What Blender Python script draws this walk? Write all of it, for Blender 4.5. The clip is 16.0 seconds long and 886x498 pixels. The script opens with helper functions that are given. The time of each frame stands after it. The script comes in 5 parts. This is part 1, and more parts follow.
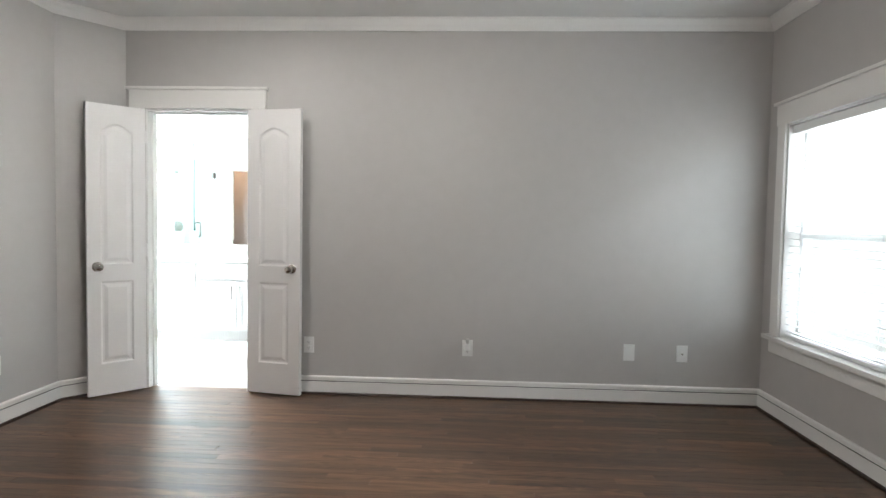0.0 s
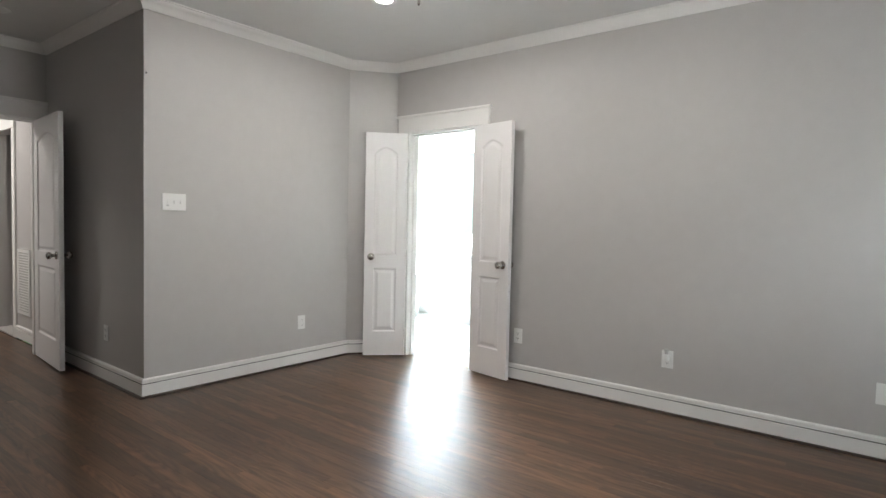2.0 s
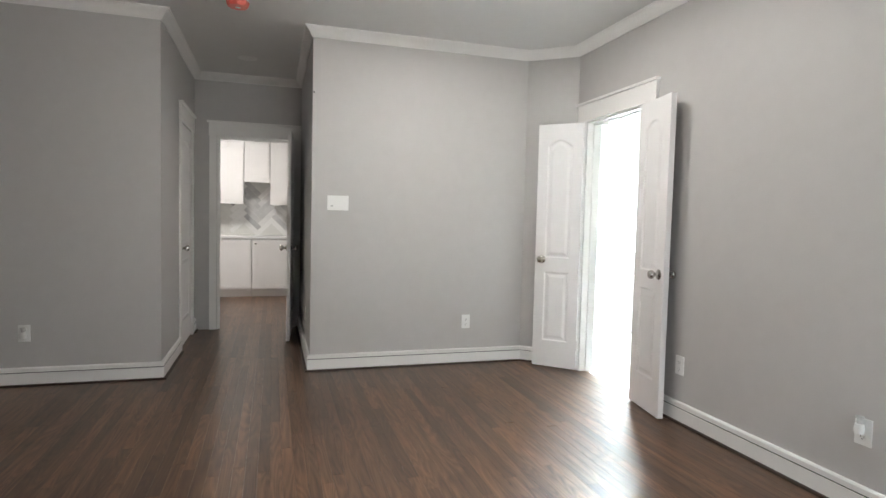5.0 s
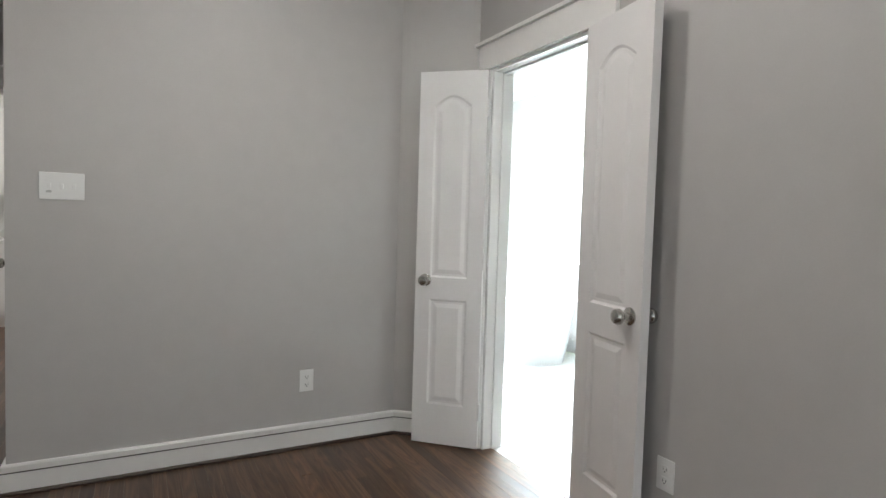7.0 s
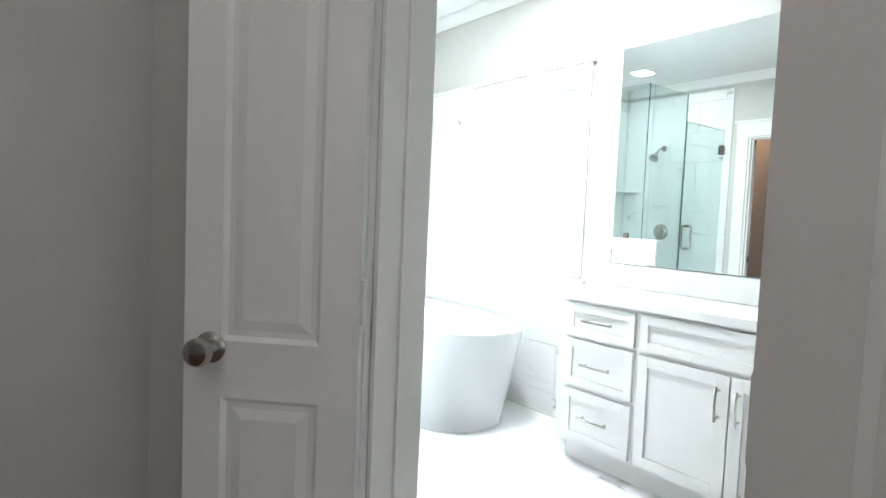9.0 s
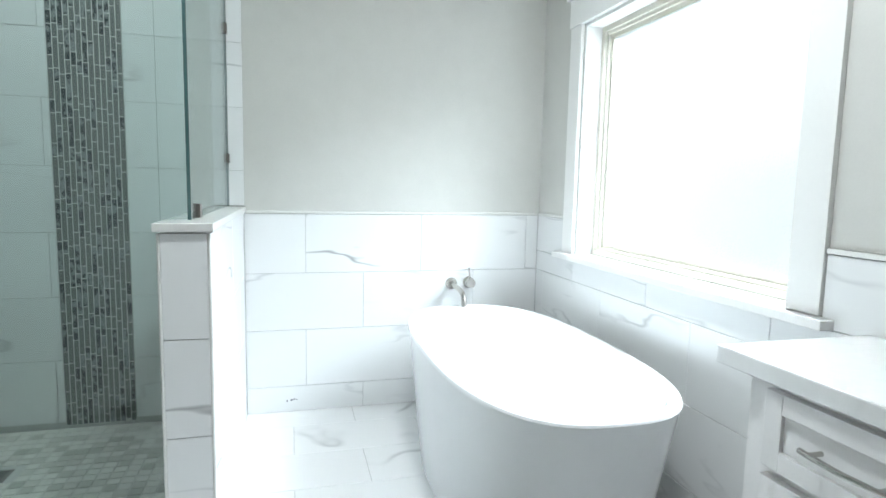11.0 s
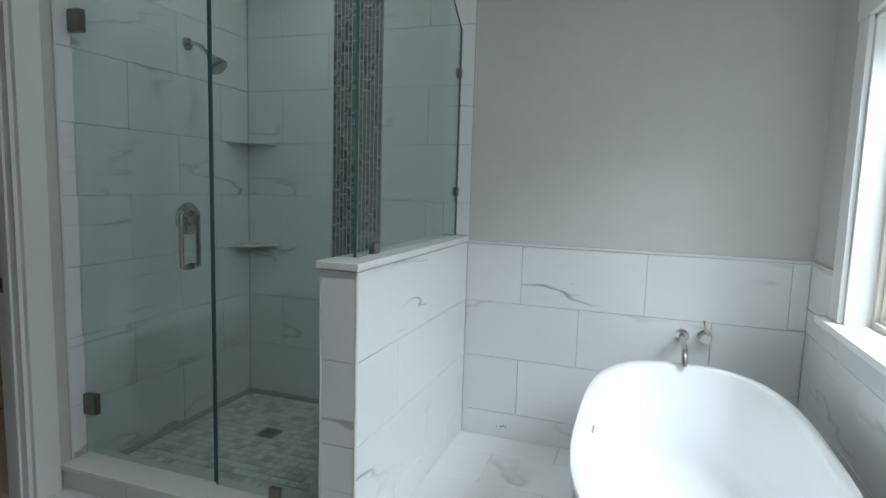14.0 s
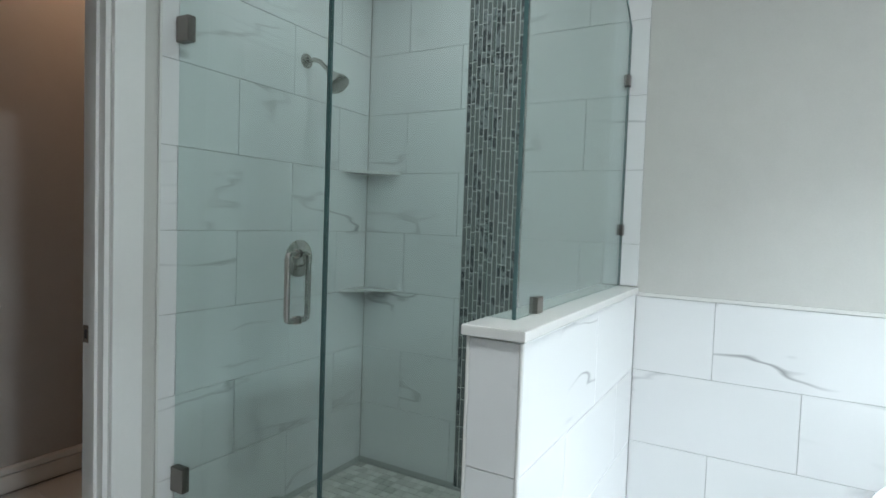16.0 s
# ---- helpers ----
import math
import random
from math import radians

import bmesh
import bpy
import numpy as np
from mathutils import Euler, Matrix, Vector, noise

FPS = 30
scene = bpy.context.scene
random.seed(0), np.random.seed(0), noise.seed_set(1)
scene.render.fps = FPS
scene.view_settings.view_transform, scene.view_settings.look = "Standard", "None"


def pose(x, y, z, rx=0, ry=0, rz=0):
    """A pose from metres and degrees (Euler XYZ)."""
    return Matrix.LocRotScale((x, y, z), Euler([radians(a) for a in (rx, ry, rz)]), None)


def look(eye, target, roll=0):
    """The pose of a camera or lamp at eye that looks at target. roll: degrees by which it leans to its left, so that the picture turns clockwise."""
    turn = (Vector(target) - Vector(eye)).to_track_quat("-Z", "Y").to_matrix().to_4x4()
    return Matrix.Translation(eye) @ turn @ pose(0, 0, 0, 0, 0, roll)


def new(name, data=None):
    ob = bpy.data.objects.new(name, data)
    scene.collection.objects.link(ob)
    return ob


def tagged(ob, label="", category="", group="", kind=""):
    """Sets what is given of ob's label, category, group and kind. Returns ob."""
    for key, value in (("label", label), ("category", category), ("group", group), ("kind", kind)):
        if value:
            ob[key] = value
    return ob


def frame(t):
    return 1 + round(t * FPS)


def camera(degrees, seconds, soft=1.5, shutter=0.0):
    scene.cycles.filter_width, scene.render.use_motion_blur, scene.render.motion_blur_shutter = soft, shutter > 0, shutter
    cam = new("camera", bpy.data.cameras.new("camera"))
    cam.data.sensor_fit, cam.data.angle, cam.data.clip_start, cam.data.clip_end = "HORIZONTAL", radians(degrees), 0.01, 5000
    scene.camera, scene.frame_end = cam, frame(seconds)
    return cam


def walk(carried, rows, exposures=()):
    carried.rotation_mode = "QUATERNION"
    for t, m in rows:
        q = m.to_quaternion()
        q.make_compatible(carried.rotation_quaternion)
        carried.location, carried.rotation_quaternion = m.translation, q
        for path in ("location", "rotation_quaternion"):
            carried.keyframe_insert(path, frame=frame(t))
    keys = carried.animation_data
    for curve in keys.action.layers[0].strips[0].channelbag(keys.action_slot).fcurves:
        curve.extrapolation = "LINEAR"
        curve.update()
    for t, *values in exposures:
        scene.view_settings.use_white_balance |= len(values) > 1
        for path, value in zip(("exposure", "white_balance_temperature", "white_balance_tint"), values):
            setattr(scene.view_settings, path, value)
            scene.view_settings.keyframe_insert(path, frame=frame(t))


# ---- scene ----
cam = camera(75.9, 16.0)
PATH = [
    (0, (0.676, -0.071, 1.256), (0.583, 1.925, 1.167), 1.0),
    (0.5, (0.992, -0.006, 1.269), (0.509, 1.932, 1.173), 0.9),
    (1, (1.219, 0.096, 1.223), (0.398, 1.918, 1.14), 1.0),
    (1.5, (1.448, 0.134, 1.227), (0.384, 1.825, 1.137), 1.2),
    (2, (1.843, 0.112, 1.235), (0.594, 1.672, 1.145), 1.3),
    (2.5, (2.252, 0.03, 1.253), (0.9, 1.501, 1.17), 1.3),
    (3, (2.613, 0.089, 1.262), (1.053, 1.337, 1.169), 1.1),
    (3.5, (2.784, 0.411, 1.279), (1.038, 1.381, 1.171), 1.2),
    (6, (1.807, 2.051, 1.211), (-0.115, 2.595, 1.11), 1.5),
    (6.5, (1.353, 2.182, 1.252), (-0.503, 2.916, 1.137), 1.9),
    (7, (0.877, 2.33, 1.232), (-0.879, 3.282, 1.139), 1.7),
    (8, (-0.022, 2.803, 1.211), (-1.585, 4.047, 1.119), 1.9),
    (8.2, (-0.175, 2.91, 1.214), (-1.711, 4.188, 1.123), 2.6),
    (10.3, (-1.327, 4.312, 1.197), (-3.137, 5.138, 0.994), 1.0),
    (10.5, (-1.418, 4.46, 1.201), (-3.277, 5.171, 1.001), 0.9),
    (11, (-1.617, 4.699, 1.201), (-3.536, 5.216, 0.98), 1.2),
    (11.5, (-1.821, 4.845, 1.204), (-3.745, 5.296, 0.893), 1.3),
    (12, (-1.901, 4.959, 1.181), (-3.826, 5.36, 0.814), 1.3),
    (12.5, (-1.916, 5.093, 1.202), (-3.862, 5.37, 0.835), 1.3),
    (13, (-1.829, 5.191, 1.257), (-3.795, 5.192, 0.889), 1.4),
    (13.5, (-1.702, 5.312, 1.322), (-3.656, 4.996, 1.038), 1.4),
    (14, (-1.721, 5.349, 1.343), (-3.596, 4.69, 1.121), 1.7),
    (14.5, (-1.789, 5.344, 1.338), (-3.555, 4.426, 1.141), 1.9),
    (15, (-1.896, 5.194, 1.363), (-3.622, 4.195, 1.213), 2.0),
    (15.5, (-2.038, 4.964, 1.366), (-3.748, 3.932, 1.266), 2.0),
    (16, (-2.181, 4.942, 1.316), (-3.913, 3.946, 1.224), 2.0),
]
EXPOSURES = [(0, 1.25), (2.5, 1.4), (3.5, 1.6), (6.0, 1.4), (7.0, 0.9), (8.2, 0.45), (10.3, -0.65), (11.0, -1.1), (12.0, -1.65), (12.5, -1.85), (13.0, -2.1), (13.5, -2.4), (14.5, -2.15), (15.5, -1.7), (16.0, -1.55)]
BATH_Y = 6.07
SKY, BATH_W, BED_W, BATH_CEIL = 0.15, 1250, 300, 72
FAN, FAN_A = (0.33, 1.96), 187
LEAF_L, LEAF_R = 46.0, 10.0
TUB = (-3.65, 5.555, 0.765, 0.378, 0.585)
VAN = (-2.58, 5.648, 0.862)
GLASS_TOP = 2.40
FLOOR_DX, FLOOR_DY = 0.2, 0.0
walk(cam, [(t, look(e, a, r)) for t, e, a, r in PATH], EXPOSURES)

# ---------- daylight ----------
world = bpy.data.worlds.new("world")
scene.world = world
world.use_nodes = True
wn = world.node_tree.nodes
sky = wn.new("ShaderNodeTexSky")
sky.sky_type, sky.sun_disc = "NISHITA", False
sky.sun_elevation, sky.sun_rotation = radians(52), radians(215)
wn["Background"].inputs["Strength"].default_value = SKY
world.node_tree.links.new(sky.outputs[0], wn["Background"].inputs["Color"])


def lamp(name, kind, energy, m, size=0.1, size_y=None, colour=(1, 1, 1)):
    d = bpy.data.lights.new(name, kind)
    d.energy, d.color = energy, colour
    if kind == "AREA":
        d.shape, d.size, d.size_y = "RECTANGLE", size, size_y or size
    elif kind == "SUN":
        d.angle = radians(size)
    else:
        d.shadow_soft_size = size
    ob = new(name, d)
    ob.matrix_world = m
    return ob


lamp("sun", "SUN", 3.0, look((0, 0, 0), (0.45, 0.62, -1.0)), 0.6, colour=(1, 0.95, 0.88))
lamp("sky_light_bath", "AREA", BATH_W, look((-3.535, BATH_Y + 1.25, 2.95), (-3.6, 5.2, 0.7)), 2.4, 1.5, (0.80, 0.93, 1.0))
lamp("sky_light_bedroom", "AREA", BED_W, look((4.7, 2.7, 3.5), (-1.0, 2.7, 0.8)), 2.8, 1.6, (0.90, 0.96, 1.0))
lamp("sky_light_blind", "AREA", 10, look((2.97, 2.895, 1.245), (0.0, 2.895, 1.245)), 1.7, 1.34, (0.88, 0.96, 1.0))
lamp("fan_lamp", "POINT", 24, pose(FAN[0], FAN[1], 2.30), 0.09, colour=(1, 0.97, 0.92))
lamp("downlight_lamp", "AREA", 7, pose(-0.86, 2.81, 2.682), 0.12, colour=(1, 0.97, 0.92))
# unseen fill added under the kitchen ceiling to brighten that view
lamp("kitchen_fill", "AREA", 18, pose(-5.4, 0.7, 2.68), 0.5, colour=(1, 0.96, 0.9))
lamp("toilet_lamp", "AREA", 7.0, pose(-3.7, 2.35, 2.68), 0.12, colour=(1, 0.62, 0.38))
lamp("bath_downlight_lamp", "AREA", BATH_CEIL, pose(-2.75, 5.1, 2.682), 0.16, colour=(0.90, 0.98, 1.0))
# fill lamp added over the shower to brighten it; no known source there
lamp("shower_fill_lamp", "AREA", BATH_CEIL * 0.13, pose(-4.0, 3.75, 2.682), 0.16, colour=(0.90, 0.98, 1.0))


# ---------- materials ----------
def material(name, colour, rough=0.5, metal=0.0, grain=0.0, scale=30.0, bump=0.0, spread=0.0, build=None, coat=0.0):
    m = bpy.data.materials.new(name)
    m.use_nodes = True
    nt = m.node_tree
    n, l = nt.nodes, nt.links
    p = n["Principled BSDF"]
    p.inputs["Base Color"].default_value = (*colour, 1)
    p.inputs["Roughness"].default_value = rough
    p.inputs["Metallic"].default_value = metal
    p.inputs["Coat Weight"].default_value = coat
    co = n.new("ShaderNodeNewGeometry").outputs["Position"]
    if build:
        build(n, l, p, co)
        return m
    if grain or bump:
        fine, wide = n.new("ShaderNodeTexNoise"), n.new("ShaderNodeTexNoise")
        fine.inputs["Scale"].default_value, wide.inputs["Scale"].default_value = scale, scale / 14
        fine.inputs["Detail"].default_value = 5
        for q in (fine, wide):
            l.new(co, q.inputs["Vector"])
        add = n.new("ShaderNodeMath")
        l.new(fine.outputs["Fac"], add.inputs[0]), l.new(wide.outputs["Fac"], add.inputs[1])
        ramp = n.new("ShaderNodeMapRange")
        ramp.inputs["From Min"].default_value, ramp.inputs["From Max"].default_value = 0.6, 1.4
        ramp.inputs["To Min"].default_value, ramp.inputs["To Max"].default_value = 1 - grain, 1 + grain
        l.new(add.outputs[0], ramp.inputs["Value"])
        mul = n.new("ShaderNodeVectorMath")
        mul.operation = "SCALE"
        mul.inputs[0].default_value = colour
        l.new(ramp.outputs[0], mul.inputs["Scale"])
        l.new(mul.outputs[0], p.inputs["Base Color"])
        r2 = n.new("ShaderNodeMapRange")
        r2.inputs["To Min"].default_value, r2.inputs["To Max"].default_value = max(0, rough - spread), min(1, rough + spread)
        l.new(wide.outputs["Fac"], r2.inputs["Value"])
        l.new(r2.outputs[0], p.inputs["Roughness"])
        if bump:
            b = n.new("ShaderNodeBump")
            b.inputs["Strength"].default_value, b.inputs["Distance"].default_value = bump, 0.002
            l.new(fine.outputs["Fac"], b.inputs["Height"])
            l.new(b.outputs[0], p.inputs["Normal"])
    return m


def shifted(n, l, co, amount=40.0):
    """Position moved by a random step per piece."""
    info = n.new("ShaderNodeObjectInfo")
    k = n.new("ShaderNodeVectorMath")
    k.operation = "SCALE"
    k.inputs[0].default_value = (amount, amount * 0.7, amount * 1.3)
    l.new(info.outputs["Random"], k.inputs["Scale"])
    a = n.new("ShaderNodeVectorMath")
    l.new(co, a.inputs[0]), l.new(k.outputs[0], a.inputs[1])
    return a.outputs[0], info.outputs["Random"]


def vein_nodes(n, l, p, co):
    v, rnd = shifted(n, l, co)
    p.inputs["Roughness"].default_value = 0.16
    warp = n.new("ShaderNodeTexNoise")
    warp.inputs["Scale"].default_value, warp.inputs["Detail"].default_value, warp.inputs["Roughness"].default_value = 1.0, 4, 0.50
    lean = n.new("ShaderNodeMapping")
    lean.vector_type = "POINT"
    lean.inputs["Rotation"].default_value, lean.inputs["Scale"].default_value = (radians(-28), radians(28), radians(20)), (0.65, 0.65, 2.4)
    l.new(v, lean.inputs["Vector"])
    l.new(lean.outputs[0], warp.inputs["Vector"])
    ridge = n.new("ShaderNodeMath")
    ridge.operation = "SUBTRACT"
    l.new(warp.outputs["Fac"], ridge.inputs[0])
    ridge.inputs[1].default_value = 0.5
    ab = n.new("ShaderNodeMath")
    ab.operation = "ABSOLUTE"
    l.new(ridge.outputs[0], ab.inputs[0])
    ramp = n.new("ShaderNodeValToRGB")
    e = ramp.color_ramp.elements
    e[0].position, e[0].color = 0.0, (1, 1, 1, 1)
    e[1].position, e[1].color = 0.012, (0, 0, 0, 1)
    l.new(ab.outputs[0], ramp.inputs["Fac"])
    where = n.new("ShaderNodeTexNoise")
    where.inputs["Scale"].default_value, where.inputs["Detail"].default_value = 2.1, 2
    l.new(v, where.inputs["Vector"])
    gate = n.new("ShaderNodeMapRange")
    gate.inputs["From Min"].default_value, gate.inputs["From Max"].default_value = 0.47, 0.66
    l.new(where.outputs["Color"], gate.inputs["Value"])
    amt = n.new("ShaderNodeMath")
    amt.operation = "MULTIPLY"
    l.new(ramp.outputs["Color"], amt.inputs[0]), l.new(gate.outputs[0], amt.inputs[1])
    cloud = n.new("ShaderNodeMapRange")
    cloud.inputs["From Min"].default_value, cloud.inputs["From Max"].default_value = 0.3, 0.75
    cloud.inputs["To Min"].default_value, cloud.inputs["To Max"].default_value = 0.0, 0.12
    l.new(warp.outputs["Fac"], cloud.inputs["Value"])
    a1, a2 = n.new("ShaderNodeMixRGB"), n.new("ShaderNodeMixRGB")
    a1.inputs["Color1"].default_value, a1.inputs["Color2"].default_value = (0.80, 0.80, 0.80, 1), (0.60, 0.61, 0.63, 1)
    l.new(cloud.outputs[0], a1.inputs["Fac"])
    l.new(a1.outputs[0], a2.inputs["Color1"])
    a2.inputs["Color2"].default_value = (0.27, 0.27, 0.28, 1)
    sc = n.new("ShaderNodeMath")
    sc.operation = "MULTIPLY"
    sc.inputs[1].default_value = 0.85
    l.new(amt.outputs[0], sc.inputs[0])
    l.new(sc.outputs[0], a2.inputs["Fac"])
    l.new(a2.outputs[0], p.inputs["Base Color"])


def wood_nodes(n, l, p, co):
    """Oak strips: growth rings drawn out along the strip, fine pores, and a tone for each strip."""
    v, rnd = shifted(n, l, co, 9.0)
    isl = n.new("ShaderNodeNewGeometry")
    mixr, fr = n.new("ShaderNodeMath"), n.new("ShaderNodeMath")
    l.new(rnd, mixr.inputs[0]), l.new(isl.outputs["Random Per Island"], mixr.inputs[1])
    fr.operation = "FRACT"
    l.new(mixr.outputs[0], fr.inputs[0])
    off, at = n.new("ShaderNodeVectorMath"), n.new("ShaderNodeVectorMath")
    off.operation = "SCALE"
    off.inputs[0].default_value = (23.0, 11.0, 0.0)
    l.new(fr.outputs[0], off.inputs["Scale"])
    l.new(v, at.inputs[0]), l.new(off.outputs[0], at.inputs[1])

    def streak(sx, sy, detail, distortion=0.0):
        st, g = n.new("ShaderNodeMapping"), n.new("ShaderNodeTexNoise")
        st.inputs["Scale"].default_value = (sx, sy, 0.0)
        l.new(at.outputs[0], st.inputs["Vector"]), l.new(st.outputs[0], g.inputs["Vector"])
        g.inputs["Scale"].default_value, g.inputs["Detail"].default_value, g.inputs["Distortion"].default_value = 1.0, detail, distortion
        return g.outputs["Fac"]

    def mth(op, a, b):
        m = n.new("ShaderNodeMath")
        m.operation = op
        for k, q in enumerate((a, b)):
            if isinstance(q, float):
                m.inputs[k].default_value = q
            else:
                l.new(q, m.inputs[k])
        return m.outputs[0]

    wide, pores = streak(1.5, 26.0, 3), streak(9.0, 420.0, 2)
    rings = mth("PINGPONG", mth("MULTIPLY", streak(1.1, 11.0, 1, 0.4), 13.0), 0.5)
    mix = mth("ADD", mth("MULTIPLY", wide, 0.62), mth("ADD", mth("MULTIPLY", rings, 0.34), mth("MULTIPLY", pores, 0.30)))
    ramp = n.new("ShaderNodeValToRGB")
    e = ramp.color_ramp.elements
    e[0].position, e[0].color = 0.36, (0.034, 0.017, 0.010, 1)
    e[1].position, e[1].color = 0.74, (0.150, 0.083, 0.047, 1)
    l.new(mix, ramp.inputs["Fac"])
    tone = n.new("ShaderNodeMapRange")
    tone.inputs["To Min"].default_value, tone.inputs["To Max"].default_value = 0.62, 1.50
    l.new(fr.outputs[0], tone.inputs["Value"])
    mul = n.new("ShaderNodeVectorMath")
    mul.operation = "SCALE"
    l.new(ramp.outputs["Color"], mul.inputs[0]), l.new(tone.outputs[0], mul.inputs["Scale"])
    l.new(mul.outputs[0], p.inputs["Base Color"])
    wear = n.new("ShaderNodeTexNoise")
    wear.inputs["Scale"].default_value, wear.inputs["Detail"].default_value = 5.0, 4
    l.new(co, wear.inputs["Vector"])
    r2 = n.new("ShaderNodeMapRange")
    r2.inputs["To Min"].default_value, r2.inputs["To Max"].default_value = 0.24, 0.36
    l.new(mth("ADD", mth("MULTIPLY", wear.outputs["Fac"], 0.6), mth("MULTIPLY", mix, 0.45)), r2.inputs["Value"])
    l.new(r2.outputs[0], p.inputs["Roughness"])
    b = n.new("ShaderNodeBump")
    b.inputs["Strength"].default_value, b.inputs["Distance"].default_value = 0.10, 0.001
    l.new(mix, b.inputs["Height"])
    l.new(b.outputs[0], p.inputs["Normal"])


def glass_strip_nodes(n, l, p, co):
    """Small grey mosaic bars, some plain, some with swirling dark bands."""
    v, rnd = shifted(n, l, co, 17.0)
    w = n.new("ShaderNodeTexWave")
    w.inputs["Scale"].default_value, w.inputs["Distortion"].default_value, w.inputs["Detail"].default_value = 22, 9, 3
    l.new(v, w.inputs["Vector"])
    r = n.new("ShaderNodeValToRGB")
    e = r.color_ramp.elements
    e[0].color, e[1].color = (0.085, 0.092, 0.096, 1), (0.27, 0.285, 0.29, 1)
    e[0].position, e[1].position = 0.25, 0.85
    l.new(w.outputs["Fac"], r.inputs["Fac"])
    gate = n.new("ShaderNodeMath")
    gate.operation = "LESS_THAN"
    gate.inputs[1].default_value = 0.38
    l.new(rnd, gate.inputs[0])
    mx = n.new("ShaderNodeMixRGB")
    mx.inputs["Color1"].default_value = (0.19, 0.198, 0.196, 1)
    l.new(gate.outputs[0], mx.inputs["Fac"]), l.new(r.outputs["Color"], mx.inputs["Color2"])
    l.new(mx.outputs[0], p.inputs["Base Color"])
    p.inputs["Roughness"].default_value = 0.14


def pebble_nodes(n, l, p, co):
    v, rnd = shifted(n, l, co, 17.0)
    isl = n.new("ShaderNodeNewGeometry")
    s = n.new("ShaderNodeMath")
    l.new(rnd, s.inputs[0]), l.new(isl.outputs["Random Per Island"], s.inputs[1])
    f = n.new("ShaderNodeMath")
    f.operation = "FRACT"
    l.new(s.outputs[0], f.inputs[0])
    r = n.new("ShaderNodeValToRGB")
    e = r.color_ramp.elements
    e[0].color, e[1].color = (0.50, 0.49, 0.45, 1), (0.80, 0.785, 0.73, 1)
    e[0].position, e[1].position = 0.0, 0.55
    l.new(f.outputs[0], r.inputs["Fac"])
    nz = n.new("ShaderNodeTexNoise")
    nz.inputs["Scale"].default_value = 25
    l.new(v, nz.inputs["Vector"])
    mx = n.new("ShaderNodeMixRGB")
    mx.blend_type = "MULTIPLY"
    mx.inputs["Fac"].default_value = 0.25
    l.new(r.outputs["Color"], mx.inputs["Color1"]), l.new(nz.outputs["Fac"], mx.inputs["Color2"])
    l.new(mx.outputs[0], p.inputs["Base Color"])
    p.inputs["Roughness"].default_value = 0.35


def herringbone_nodes(n, l, p, co):
    """Pale to mid-grey marble, one tone a tile."""
    v, rnd = shifted(n, l, co, 17.0)
    nz, mx, r = n.new("ShaderNodeTexNoise"), n.new("ShaderNodeMath"), n.new("ShaderNodeValToRGB")
    nz.inputs["Scale"].default_value, nz.inputs["Detail"].default_value = 9.0, 4
    l.new(v, nz.inputs["Vector"])
    mx.operation = "MULTIPLY_ADD"
    l.new(nz.outputs["Fac"], mx.inputs[0]), l.new(rnd, mx.inputs[2])
    mx.inputs[1].default_value = 0.4
    e = r.color_ramp.elements
    e[0].color, e[1].color = (0.36, 0.36, 0.37, 1), (0.74, 0.74, 0.73, 1)
    e[0].position, e[1].position = 0.2, 0.85
    l.new(mx.outputs[0], r.inputs["Fac"]), l.new(r.outputs["Color"], p.inputs["Base Color"])
    p.inputs["Roughness"].default_value = 0.25


def frosted_nodes(n, l, p, co):
    p.inputs["Transmission Weight"].default_value, p.inputs["Roughness"].default_value, p.inputs["IOR"].default_value = 1.0, 0.55, 1.35
    a, b = n.new("ShaderNodeTexNoise"), n.new("ShaderNodeTexVoronoi")
    a.inputs["Scale"].default_value, b.inputs["Scale"].default_value = 60, 140
    st = n.new("ShaderNodeMapping")
    st.inputs["Scale"].default_value = (1, 1, 0.25)
    l.new(co, st.inputs["Vector"])
    l.new(st.outputs[0], a.inputs["Vector"]), l.new(co, b.inputs["Vector"])
    s = n.new("ShaderNodeMath")
    l.new(a.outputs["Fac"], s.inputs[0]), l.new(b.outputs["Distance"], s.inputs[1])
    bp = n.new("ShaderNodeBump")
    bp.inputs["Strength"].default_value, bp.inputs["Distance"].default_value = 0.5, 0.003
    l.new(s.outputs[0], bp.inputs["Height"])
    l.new(bp.outputs[0], p.inputs["Normal"])


def clear_nodes(tint):
    def build(n, l, p, co):
        out = n["Material Output"]
        t, g, mx, fz = (n.new(k) for k in ("ShaderNodeBsdfTransparent", "ShaderNodeBsdfGlossy", "ShaderNodeMixShader", "ShaderNodeLayerWeight"))
        t.inputs["Color"].default_value = (*tint, 1)
        g.inputs["Roughness"].default_value = 0.02
        fz.inputs["Blend"].default_value = 0.5
        pw, sc = n.new("ShaderNodeMath"), n.new("ShaderNodeMath")
        pw.operation, sc.operation = "POWER", "MULTIPLY_ADD"
        pw.inputs[1].default_value, sc.inputs[1].default_value, sc.inputs[2].default_value = 4.0, 0.55, 0.035
        l.new(fz.outputs["Facing"], pw.inputs[0]), l.new(pw.outputs[0], sc.inputs[0])
        l.new(sc.outputs[0], mx.inputs["Fac"]), l.new(t.outputs[0], mx.inputs[1]), l.new(g.outputs[0], mx.inputs[2])
        l.new(mx.outputs[0], out.inputs["Surface"])
    return build


